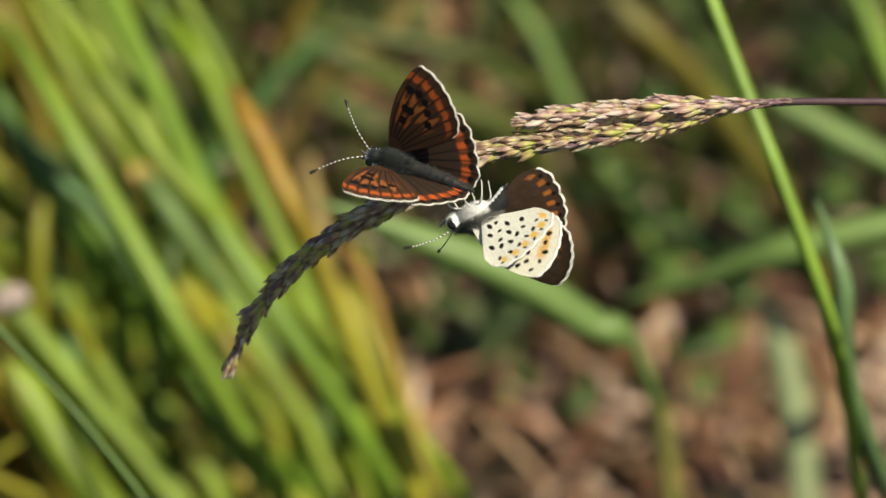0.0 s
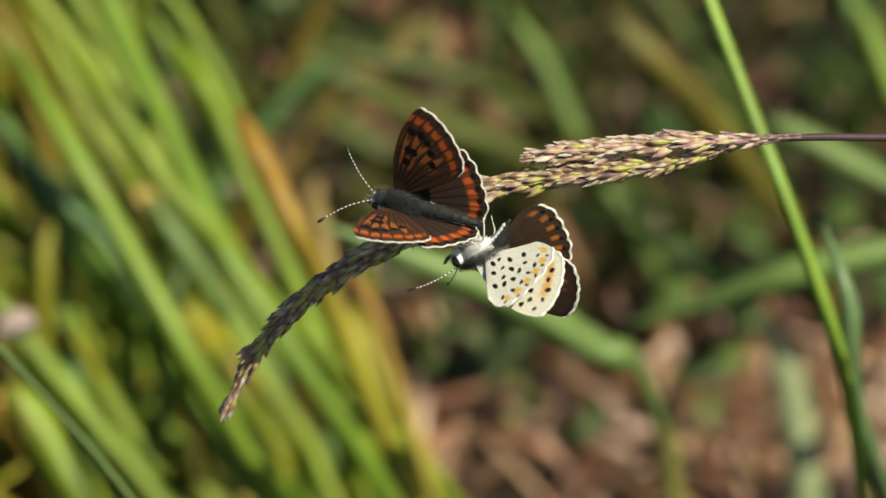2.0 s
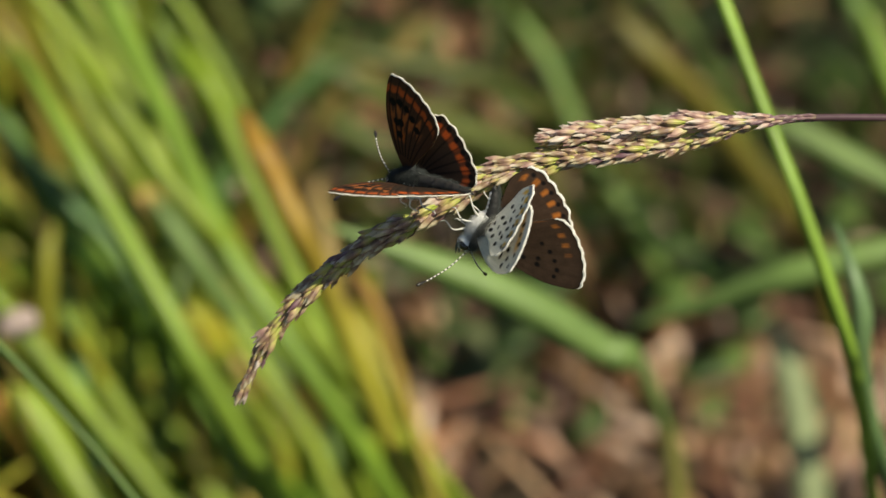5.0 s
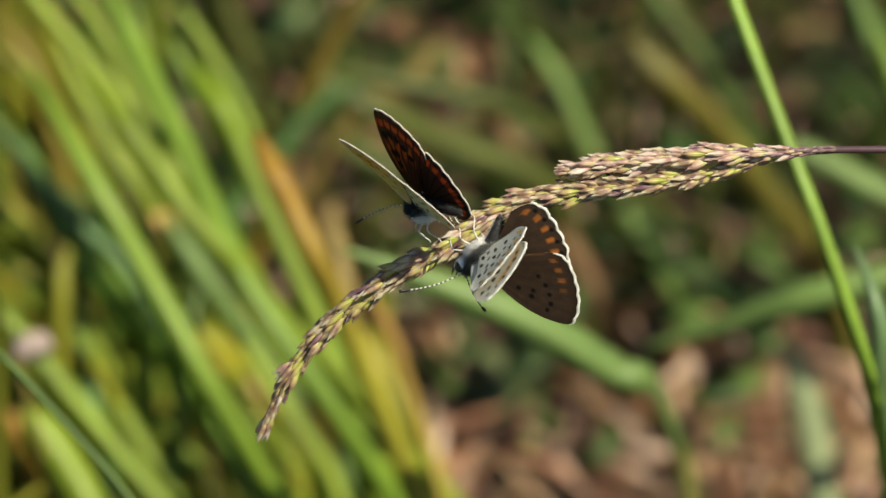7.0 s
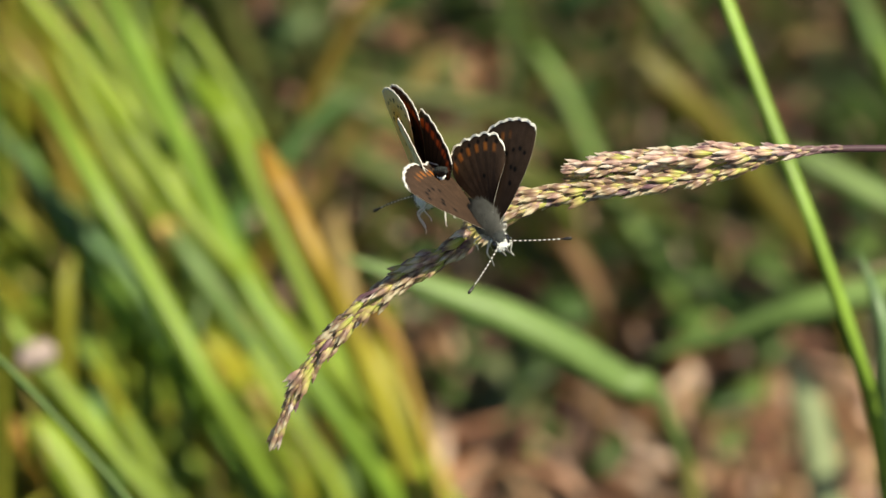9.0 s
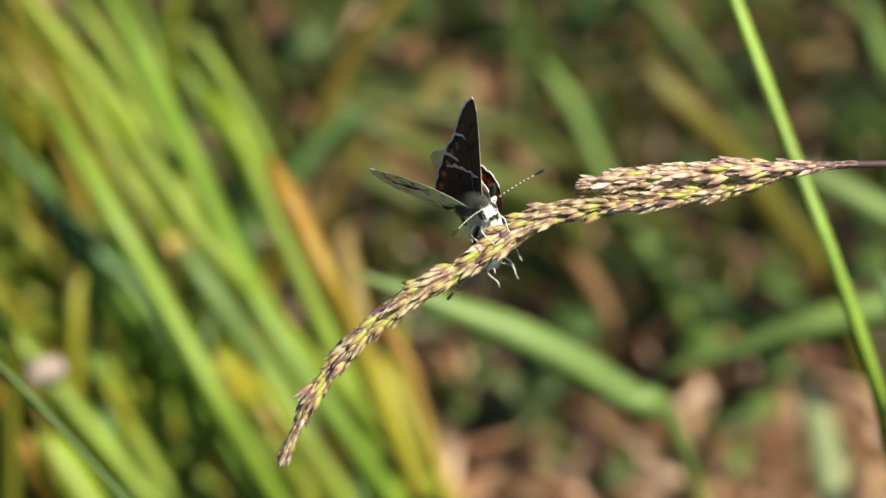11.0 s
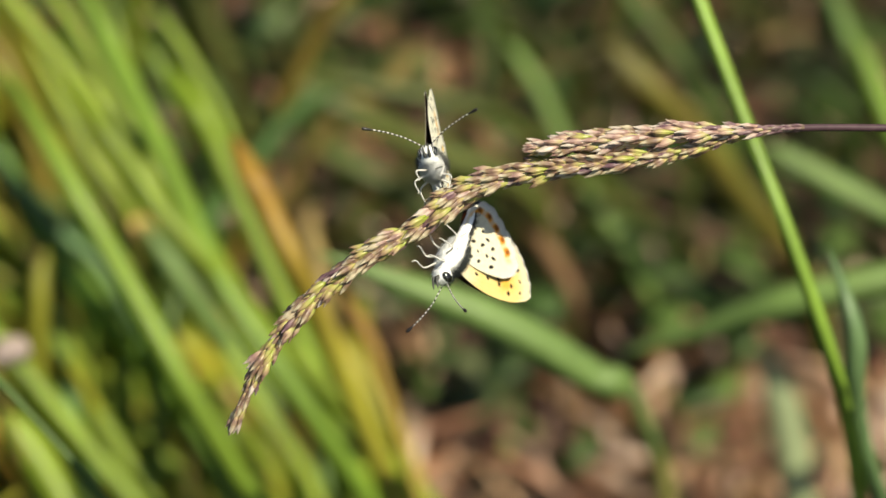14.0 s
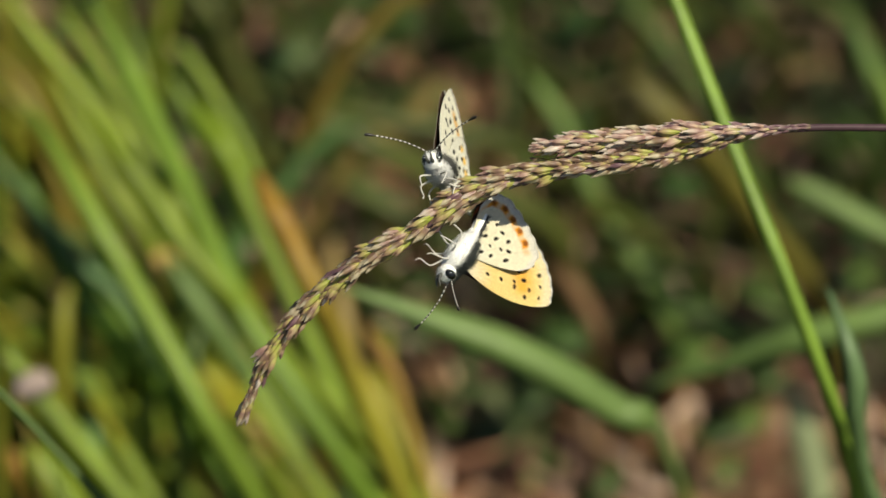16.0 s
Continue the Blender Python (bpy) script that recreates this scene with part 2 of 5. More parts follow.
def ball(centre, radii, seg=14, rings=9, turn=None, shape=None):
    """A closed ellipsoid; shape(z) swells or narrows it along z from -1 to 1."""
    verts, faces = [], []
    for i in range(rings + 1):
        th = math.pi * i / rings
        for k in range(seg):
            ph = 2 * math.pi * k / seg
            z = -math.cos(th)
            f = shape(z) if shape else 1
            v = Vector((math.sin(th) * math.cos(ph) * radii[0] * f, math.sin(th) * math.sin(ph) * radii[1] * f, z * radii[2]))
            if turn:
                v = turn @ v
            verts.append(tuple(v + Vector(centre)))
    for i in range(rings):
        for k in range(seg):
            a, b = i * seg + k, i * seg + (k + 1) % seg
            faces.append((a, b, b + seg, a + seg))
    return verts, faces


def joined(pieces):
    verts, faces, o = [], [], 0
    for v, f in pieces:
        verts += [tuple(q) for q in v]
        faces += [tuple(i + o for i in q) for q in f]
        o += len(v)
    return verts, faces


# ---- ground ----


def ground():
    bm = bmesh.new()
    n, half = 60, 0.9
    grid = {}
    rng = random.Random(3)
    for i in range(n + 1):
        for j in range(n + 1):
            x, y = -half + 2 * half * i / n, -half + 0.35 + 2 * half * j / n
            z = -0.008 + 0.012 * noise.noise((x * 9, y * 9, 0)) + 0.005 * noise.noise((x * 40, y * 40, 3))
            if i in (0, n) or j in (0, n):
                z = -0.008
            grid[i, j] = bm.verts.new((x, y, z))
    for i in range(n):
        for j in range(n):
            bm.faces.new((grid[i, j], grid[i + 1, j], grid[i + 1, j + 1], grid[i, j + 1]))
    # the sheet goes on to the horizon
    far = 400
    ring = [grid[i, 0] for i in range(n + 1)] + [grid[n, j] for j in range(1, n + 1)] + [grid[i, n] for i in range(n - 1, -1, -1)] + [grid[0, j] for j in range(n - 1, 0, -1)]
    outer = []
    for v in ring:
        d = Vector((v.co.x, v.co.y - 0.35, 0))
        outer.append(bm.verts.new((d.x / half * far, d.y / half * far + 0.35, -0.008)))
    for k in range(len(ring)):
        m = (k + 1) % len(ring)
        bm.faces.new((ring[k], outer[k], outer[m], ring[m]))
    bmesh.ops.recalc_face_normals(bm, faces=bm.faces[:])
    ob = part("ground", bm, M_SOIL, None)
    return tagged(ob, "dark brown meadow soil under litter and grass", "ground", kind="structure")


ground()

# ---- single grass blades behind the seed head ----


def rooted(points, reach):
    """Carries a blade's line on from its last point, bending down into the soil."""
    p = [Vector(q) for q in points]
    d = (p[-1] - p[-2]).normalized()
    z = p[-1].z + 0.01
    go = d * min(0.35 * z / max(0.3, -d.z), reach)
    mid = p[-1] + go
    end = mid + Vector((go.x * 0.5, go.y * 0.4, -0.01 - mid.z))
    return [*p, mid, mid.lerp(end, 0.5) + Vector((go.x, go.y, 0)) * 0.12, end]


def grass_blade(points, width, mat, label, tip=0.12, root=0.6, side=(1, 0.1, 0), roots=True, n=36, cat="grass"):
    pts = rooted(points, 0.10 if points[-1][2] > 0.13 else 0.035) if roots else points
    path = spline(pts, n)
    u = np.linspace(0, 1, n)
    w = width * np.clip(u / tip, 0.02, 1) ** 0.7 * (1 - (1 - root) * np.clip((u - 0.4) / 0.6, 0, 1))
    root = new("grass_plant")
    root.location = path[-1]
    part("blade", ribbon(path - path[-1], w, width * 0.10, side), mat, root)
    if width >= 0.003:
        part("midrib", tube(path - path[-1], w * 0.07, 5), mat, root)
    return tagged(root, label, cat, group="grass plants behind the seed head")


GREEN = "long light-green grass blade leaning in the meadow"
grass_blade([(-0.0937, 0.25, 0.1864), (-0.0785, 0.2273, 0.1713), (-0.0655, 0.2144, 0.1529), (-0.0537, 0.2022, 0.1355), (-0.0399, 0.1966, 0.11), (-0.0331, 0.1975, 0.094)], 0.0050, M_BLADE, GREEN)
grass_blade([(-0.083, 0.292, 0.186), (-0.074, 0.2784, 0.1746), (-0.0604, 0.2551, 0.1588), (-0.0476, 0.2315, 0.1425), (-0.0295, 0.2163, 0.1207), (-0.0152, 0.2117, 0.0967), (-0.0091, 0.2132, 0.0815)], 0.0052, M_BLADE, GREEN)
grass_blade([(-0.0472, 0.3138, 0.1206), (-0.04, 0.3033, 0.1055), (-0.0295, 0.2927, 0.0904), (-0.0176, 0.2829, 0.0764), (-0.0084, 0.2723, 0.0613), (-0.0018, 0.261, 0.0451)], 0.0056, M_YELLOW, "yellowing ochre grass blade behind the seed head")
grass_blade([(-0.1013, 0.2916, 0.1411), (-0.0911, 0.2799, 0.1244), (-0.0809, 0.2711, 0.1119), (-0.0676, 0.2697, 0.0924), (-0.0505, 0.2738, 0.0634)], 0.0056, M_BLADE, GREEN)
grass_blade([(-0.0875, 0.0803, 0.2403), (-0.0797, 0.0761, 0.2344), (-0.0720, 0.0715, 0.2278), (-0.0652, 0.0673, 0.2217), (-0.0584, 0.0627, 0.2151), (-0.0507, 0.0570, 0.2071), (-0.0430, 0.0509, 0.1983)], 0.0014, M_THIN, "thin dark-green grass blade leaning in front of others")
grass_blade([(-0.0245, 0.1649, 0.1958), (-0.0147, 0.1646, 0.1917), (-0.0037, 0.1647, 0.1865), (0.0073, 0.1649, 0.1813), (0.0196, 0.1656, 0.1733), (0.0304, 0.1683, 0.1631), (0.0364, 0.1732, 0.1579), (0.0430, 0.2129, 0.1187), (0.0505, 0.2624, 0.0673), (0.0566, 0.2935, 0.0246)], 0.0074, M_DULL, "broad arching green grass leaf below the seed head", tip=0.22, root=0.08, side=(0, 0.57, 0.82))
swaying_stalk = grass_blade([(0.0285, 0.1235, 0.3190), (0.0345, 0.1140, 0.3060), (0.0405, 0.1050, 0.2930), (0.0445, 0.0989, 0.2844), (0.0511, 0.0891, 0.2703), (0.0578, 0.0793, 0.2563), (0.0654, 0.0747, 0.2355), (0.0688, 0.0815, 0.2209), (0.0725, 0.0915, 0.2015), (0.0758, 0.1023, 0.1803)], 0.0026, M_STEM, "slim green grass stalk crossing behind the seed head", root=1.0)
swaying_blade = grass_blade([(0.0653, 0.1021, 0.2393), (0.0678, 0.0935, 0.2358), (0.0697, 0.0890, 0.2294), (0.0700, 0.0887, 0.2199), (0.0723, 0.0934, 0.2052), (0.0772, 0.0987, 0.1883), (0.0822, 0.1047, 0.1725)], 0.0040, M_BLUE, "bluish-green pointed grass blade beside a stalk", tip=0.25)
grass_blade([(0.0384, 0.2391, 0.1184), (0.057, 0.2341, 0.1288), (0.0745, 0.2294, 0.1395), (0.0986, 0.2326, 0.144), (0.135, 0.245, 0.145)], 0.0068, M_DULL, "green grass leaf bent over nearly level", tip=0.25, side=(0, 0.57, 0.82))
grass_blade([(0.0775, 0.3115, 0.0676), (0.0818, 0.3022, 0.0542), (0.0850, 0.2921, 0.0398), (0.0867, 0.2819, 0.0255)], 0.0088, M_PALE, "pale grey-green grass blade over brown litter")
grass_blade([(0.0399, 0.381, 0.1118), (0.0497, 0.3746, 0.1027), (0.0629, 0.3758, 0.087), (0.0734, 0.3768, 0.0711)], 0.0080, M_BROWNING, "withered ochre grass blade far behind")
grass_blade([(-0.0411, 0.377, 0.1061), (-0.0201, 0.3746, 0.1027), (0.0107, 0.3794, 0.0922), (0.03, 0.39, 0.07)], 0.0045, M_OLIVE, "green grass leaf bent over nearly level", side=(0, 0.57, 0.82))
grass_blade([(-0.0049, 0.4152, 0.0909), (-0.0151, 0.4085, 0.0814), (-0.0267, 0.4043, 0.0755), (-0.04, 0.4, 0.055)], 0.0050, M_OCHRE, "withered ochre grass blade far behind")
grass_blade([(-0.0946, 0.3126, 0.1537), (-0.0843, 0.3008, 0.1368), (-0.0734, 0.2912, 0.123), (-0.0591, 0.2883, 0.1015)], 0.0045, M_LIME, GREEN)
grass_blade([(-0.0696, 0.3297, 0.1432), (-0.0597, 0.3199, 0.1292), (-0.0484, 0.3169, 0.1075)], 0.0042, M_BLADE, GREEN)

grass_blade([(-0.1080, 0.2479, 0.1311), (-0.1018, 0.2437, 0.1250), (-0.0895, 0.2352, 0.1128), (-0.0759, 0.2260, 0.0997), (-0.0610, 0.2153, 0.0845)], 0.0052, M_LIME, "yellowish-green grass blade leaning in the meadow")
grass_blade([(-0.1062, 0.2638, 0.084), (-0.0933, 0.2549, 0.0713), (-0.083, 0.2446, 0.0565)], 0.0085, M_YELLOW, "yellowing grass blade low in the meadow")
grass_blade([(-0.0336, 0.3744, 0.0676), (-0.0354, 0.367, 0.0571), (-0.0369, 0.3581, 0.0442)], 0.0060, M_OCHRE, "beige withered grass blade behind the others")
grass_blade([(-0.0681, 0.2806, 0.1255), (-0.0579, 0.2719, 0.1129), (-0.0418, 0.2668, 0.0882), (-0.024, 0.2599, 0.0609)], 0.0052, M_DULL, "dull bluish-green grass blade behind the others")
grass_blade([(-0.0376, 0.2373, 0.1159), (-0.0203, 0.2246, 0.0977), (-0.0079, 0.2139, 0.0825)], 0.0046, M_LIME, "yellowish-green grass blade leaning in the meadow")
grass_blade([(-0.0459, 0.377, 0.1061), (-0.0257, 0.3714, 0.0981), (-0.0062, 0.3746, 0.0852)], 0.0070, M_OLIVE, "yellowish-green grass leaf bent over", side=(0, 0.57, 0.82))
grass_blade([(-0.0332, 0.3993, 0.0683), (-0.0209, 0.3956, 0.063), (-0.0078, 0.3912, 0.0567)], 0.0070, M_OLIVE, "yellowish-green grass leaf bent over", side=(0, 0.57, 0.82))
grass_blade([(0.0955, 0.3304, 0.1443), (0.1021, 0.3214, 0.1313), (0.11, 0.3116, 0.1173)], 0.0060, M_BLADE, GREEN)
grass_blade([(0.0129, 0.4329, 0.0466), (0.0159, 0.4295, 0.0417), (0.0197, 0.4252, 0.0355)], 0.0060, M_OCHRE, "withered ochre grass blade far behind")
grass_blade([(-0.0937, 0.3364, 0.083), (-0.0814, 0.3246, 0.0662), (-0.0663, 0.312, 0.0482)], 0.0070, M_BLADE, GREEN)
grass_blade([(-0.1006, 0.2875, 0.1898), (-0.0944, 0.2819, 0.1816), (-0.0771, 0.2708, 0.1652), (-0.0647, 0.2618, 0.1520), (-0.0536, 0.2542, 0.1407), (-0.0437, 0.2452, 0.1274)], 0.0042, M_LIME, "yellowish-green grass blade leaning in the meadow")
grass_blade([(-0.0909, 0.2991, 0.1801), (-0.0809, 0.2906, 0.1676), (-0.0721, 0.2814, 0.1541), (-0.0608, 0.2709, 0.1385)], 0.0036, M_LIME, "yellowish-green grass blade leaning in the meadow")
grass_blade([(-0.0656, 0.3078, 0.1661), (-0.0573, 0.3007, 0.1555), (-0.0503, 0.2935, 0.1450), (-0.0439, 0.2856, 0.1333)], 0.0034, M_LIME, "yellowish-green grass blade leaning in the meadow")
grass_blade([(0.0080, 0.3942, 0.0791), (0.0131, 0.3889, 0.0713), (0.0188, 0.3833, 0.0630)], 0.0058, M_OLD, "reddish withered grass blade far behind")
grass_blade([(0.0730, 0.2988, 0.1339), (0.0846, 0.2952, 0.1285), (0.0987, 0.2909, 0.1221)], 0.0062, M_DULL, "pale green grass leaf bent over", side=(0, 0.57, 0.82))
grass_blade([(-0.1089, 0.2940, 0.1462), (-0.0975, 0.2854, 0.1335), (-0.0873, 0.2789, 0.1240), (-0.0783, 0.2746, 0.1177), (-0.0668, 0.2653, 0.1039)], 0.0040, M_SEA, "sea-green grass blade leaning across others")
grass_blade([(-0.0830, 0.2923, 0.1258), (-0.0869, 0.2836, 0.1131), (-0.0895, 0.2770, 0.1035), (-0.0869, 0.2697, 0.0929)], 0.0044, M_SEA, "sea-green grass blade leaning across others")
grass_blade([(-0.0490, 0.2885, 0.1376), (-0.0439, 0.2791, 0.1239), (-0.0375, 0.2705, 0.1112), (-0.0286, 0.2619, 0.0986)], 0.0036, M_SEA, "sea-green grass blade leaning across others")
grass_blade([(-0.0252, 0.3565, 0.1129), (-0.0362, 0.3534, 0.1084), (-0.0444, 0.3479, 0.1005), (-0.0512, 0.3425, 0.0926)], 0.0044, M_SEA, "sea-green grass blade leaning across others")
grass_blade([(0.0944, 0.3890, 0.1238), (0.1000, 0.3811, 0.1122), (0.1070, 0.3725, 0.0995)], 0.0050, M_DIM, "dim green grass blade far behind")
grass_blade([(0.0155, 0.4235, 0.0864), (0.0243, 0.4161, 0.0755), (0.0316, 0.4070, 0.0622), (0.0375, 0.4013, 0.0537)], 0.0052, M_DIM, "dim green grass blade far behind")
grass_blade([(-0.0225, 0.2392, 0.1361), (-0.0164, 0.2330, 0.1270), (-0.0127, 0.2268, 0.1179), (-0.0090, 0.2199, 0.1078)], 0.0030, M_YELLOW, "yellowing ochre grass blade behind the seed head")
grass_blade([(-0.0503, 0.2647, 0.1028), (-0.0439, 0.2582, 0.0933), (-0.0337, 0.2504, 0.0817), (-0.0273, 0.2432, 0.0712)], 0.0042, M_LIME, "yellowish-green grass blade leaning in the meadow")
grass_blade([(-0.0370, 0.2751, 0.0825), (-0.0292, 0.2671, 0.0707), (-0.0227, 0.2590, 0.0588)], 0.0040, M_YELLOW, "yellowing grass blade low in the meadow")
grass_blade([(-0.0167, 0.2979, 0.0625), (-0.0099, 0.2911, 0.0525), (-0.0059, 0.2836, 0.0414)], 0.0050, M_OCHRE, "withered ochre grass blade low in the meadow")
grass_blade([(0.0416, 0.2593, 0.0941), (0.0467, 0.2536, 0.0857), (0.0499, 0.2471, 0.0762), (0.0512, 0.2414, 0.0678)], 0.0052, M_BROWNING, "dim green grass blade over brown litter")
grass_blade([(-0.0748, 0.2838, 0.0956), (-0.0670, 0.2765, 0.0848), (-0.0565, 0.2677, 0.0719), (-0.0487, 0.2589, 0.0589)], 0.0044, M_BLADE, GREEN)
grass_blade([(-0.0985, 0.2813, 0.1099), (-0.0895, 0.2726, 0.0971), (-0.0779, 0.2625, 0.0822), (-0.0650, 0.2509, 0.0651)], 0.0042, M_LIME, "yellowish-green grass blade leaning in the meadow")

grass_blade([(-0.0436, 0.2229, 0.1853), (-0.0397, 0.2102, 0.1846), (-0.0356, 0.2056, 0.1780), (-0.0310, 0.2000, 0.1700), (-0.0266, 0.1988, 0.1595), (-0.0215, 0.1955, 0.1462)], 0.0054, M_FLAME, "orange withered grass blade turning yellow-green below", tip=0.1)
grass_blade([(-0.0288, 0.2378, 0.1543), (-0.0270, 0.2330, 0.1473), (-0.0252, 0.2274, 0.1394), (-0.0237, 0.2293, 0.1247)], 0.0045, M_OCHRE, "beige withered grass blade behind the others")
grass_blade([(-0.0847, 0.2664, 0.1777), (-0.0741, 0.2503, 0.1720), (-0.0644, 0.2423, 0.1607), (-0.0548, 0.2350, 0.1503), (-0.0429, 0.2315, 0.1366)], 0.0050, M_LIME, "yellowish-green grass blade leaning in the meadow")
grass_blade([(-0.0616, 0.2827, 0.1661), (-0.0548, 0.2693, 0.1643), (-0.0498, 0.2636, 0.1562), (-0.0455, 0.2580, 0.1481)], 0.0050, M_LIME, "yellowish-green grass blade leaning in the meadow")
grass_blade([(-0.0925, 0.1982, 0.1326), (-0.0854, 0.1928, 0.1248), (-0.0795, 0.1874, 0.1171)], 0.0090, M_LIME, "yellowish-green grass blade low in the meadow")


def withered_scrap(at, size, turn, mat, label):
    """A small curled dead leaf or flower on a thin stem."""
    root = new("withered_plant")
    root.location = (at[0] + 0.012, at[1] - 0.01, -0.012)
    top = Vector(at) - root.location
    stem = spline([Vector((0, 0, 0)), top * 0.5 + Vector((0.006, 0, 0.01)), top], 12)
    part("stem", tube(stem, [0.0005] * 12, 6), M_OCHRE, root)
    d = Vector((math.cos(turn), 0.3, math.sin(turn))).normalized() * size
    path = spline([top, top + d * 0.5 + Vector((0, 0, size * 0.15)), top + d], 8)
    u = np.linspace(0, 1, 8)
    part("leaf", ribbon(path, size * 0.75 * np.sqrt(np.clip(1 - (2 * u - 1) ** 2, 0.03, 1)), 0.0004, (0, 0.57, 0.82)), mat, root)
    tagged(root, label, "plant", group="withered plants in the meadow")


withered_scrap((-0.0928, 0.1935, 0.1497), 0.0080, 0.1, M_PINKISH, "pinkish-white dried flower on a thin stem")
withered_scrap((-0.0717, 0.2794, 0.1245), 0.0080, -0.6, M_SCRAP, "curled yellow-tan dead leaf on a thin stem")
withered_scrap((-0.0624, 0.2853, 0.0800), 0.0075, -0.9, M_SCRAP, "curled yellow-tan dead leaf on a thin stem")
withered_scrap((-0.0517, 0.2905, 0.0697), 0.0070, -0.5, M_SCRAP, "curled yellow-tan dead leaf on a thin stem")
withered_scrap((0.0502, 0.3417, 0.0373), 0.0110, 1.2, M_OLD, "curled reddish dead leaf on a thin stem")

# ---- turf, herbs and litter of the meadow ----


def in_clearing(p):
    """True for a point close round the seed head, where no other grass stands."""
    q = HANG.inverted() @ Vector(p)
    return abs(q.x) < 0.12 and abs(q.y) < 0.075 and q.z > -0.16


def sward(name, label, mat, count, xs, ys, tall, wide, lean, seed, rule=None, spread=0.28):
    """Many blades joined: roots in a stretch of ground, leaning one way, bent over."""
    rng = random.Random(seed)
    pieces = []
    while len(pieces) < count:
        x, y = rng.uniform(*xs), rng.uniform(*ys)
        if rule and not rule(x, y, rng):
            continue
        h = rng.uniform(*tall)
        lv = Vector((rng.gauss(lean[0], spread), rng.gauss(lean[1], spread * 0.9), 0)) * h
        base = Vector((x, y, -0.012))
        droop = rng.uniform(0, 0.5)
        pts = [base, base + lv * 0.25 + Vector((0, 0, h * 0.5)), base + lv * 0.65 + Vector((0, 0, h * (0.9 - droop * 0.1))), base + lv * (1.1 + droop * 0.6) + Vector((0, 0, h * (1.08 - droop * 0.4)))]
        if any(in_clearing(p) for p in pts):
            continue
        path = spline(pts, 9)
        wd = rng.uniform(*wide)
        u = np.linspace(0, 1, 9)
        w = wd * np.clip((1 - u) / 0.35, 0.03, 1) ** 0.8
        pieces.append(ribbon(path, w, wd * 0.12, (rng.gauss(1, 0.3), rng.gauss(0, 0.5), 0)))
    ob = part(name, joined(pieces), mat, None)
    return tagged(ob, label, "grass", kind="stuff")


def turf():
    # the dense stand of grass, the low grass farther on, and the meadow round about
    sward("tall_grass", "dense leaning green and yellowing meadow grass", M_TURF, 270, (-0.20, 0.0), (0.22, 0.46), (0.07, 0.17), (0.003, 0.0062), (-0.5, 0.1), 11,
          lambda x, y, r: x < -0.045 - 0.15 * max(0, y - 0.3))
    sward("low_grass", "low bright grass at the foot of the stand", M_LUSH, 185, (-0.17, -0.004), (0.19, 0.36), (0.035, 0.085), (0.004, 0.009), (-0.5, 0.1), 17)
    sward("short_grass", "short green grass among low herbs, shade put into its colour", M_SHADY, 800, (-0.30, 0.32), (0.40, 0.85), (0.025, 0.10), (0.0015, 0.006), (-0.3, 0.0), 14,
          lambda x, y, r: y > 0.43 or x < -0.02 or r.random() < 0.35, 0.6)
    sward("near_grass", "short meadow grass below the camera", M_TURF, 500, (-0.26, 0.24), (-0.62, 0.12), (0.03, 0.09), (0.002, 0.005), (-0.3, 0.1), 18, None, 0.5)
    sward("meadow_grass", "open meadow grass round about", M_TURF, 1300, (-1.1, 1.1), (-0.75, 1.4), (0.05, 0.2), (0.002, 0.006), (-0.4, 0.1), 15,
          lambda x, y, r: not (-0.26 < x < 0.24 and -0.62 < y < 0.8) and not (0.2 < x < 0.42 and 0.12 < y < 0.42))
    # tall blades out of view, added to cast shade over the low growth
    sward("high_grass", "unseen tall meadow grass added to shade the ground beside it", M_TURF, 230, (0.20, 0.45), (0.43, 0.85), (0.14, 0.30), (0.003, 0.006), (-0.25, 0.05), 23, None, 0.3)
    far_meadow()


def far_meadow():
    """Tufts of grass thinning out over some metres of meadow, coarser with distance."""
    rng = np.random.default_rng(19)
    n = 26000
    r = 0.9 + 8.0 * rng.random(n) ** 1.6
    a = rng.uniform(0, 2 * math.pi, n)
    tuft = rng.normal(0, 0.05, (n, 2)) * (1 + r[:, None] * 0.3)
    k = rng.integers(0, n // 8, n)
    x = (r * np.cos(a))[k] + tuft[:, 0] * 1.6
    y = (r * np.sin(a))[k] + 0.35 + tuft[:, 1] * 1.6
    far = np.hypot(x, y - 0.35)
    ok = (far > 0.85) & ~((np.abs(x) < 0.3) & (y > -0.9) & (y < 0.9))
    x, y, far = x[ok], y[ok], far[ok]
    n = len(x)
    h = rng.uniform(0.08, 0.26, n)
    w = rng.uniform(0.003, 0.006, n) * (1 + 0.25 * far)
    lx, ly = rng.normal(-0.35, 0.35, n) * h, rng.normal(0.1, 0.35, n) * h
    q = rng.uniform(0, math.pi, n)
    sx, sy = np.cos(q) * w / 2, np.sin(q) * w / 2
    rows = []
    for f, up, wd in ((0.0, -0.05, 0.8), (0.25, 0.5, 1.0), (0.65, 0.88, 0.75)):
        for sgn in (-1, 1):
            rows.append(np.stack((x + lx * f + sgn * sx * wd, y + ly * f + sgn * sy * wd, h * up), 1))
    rows.append(np.stack((x + lx * 1.3, y + ly * 1.3, h), 1))
    v = np.stack(rows, 1).reshape(-1, 3)
    base = np.arange(n) * 7
    quads = np.concatenate([np.stack((base, base + 1, base + 3, base + 2), 1), np.stack((base + 2, base + 3, base + 5, base + 4), 1)])
    tris = np.stack((base + 4, base + 5, base + 6), 1)
    me = bpy.data.meshes.new("far_grass")
    me.from_pydata(v.tolist(), [], quads.tolist() + tris.tolist())
    me.materials.append(M_TURF)
    tagged(new("far_grass", me), "wide meadow of tufted green grass", "grass", kind="stuff")


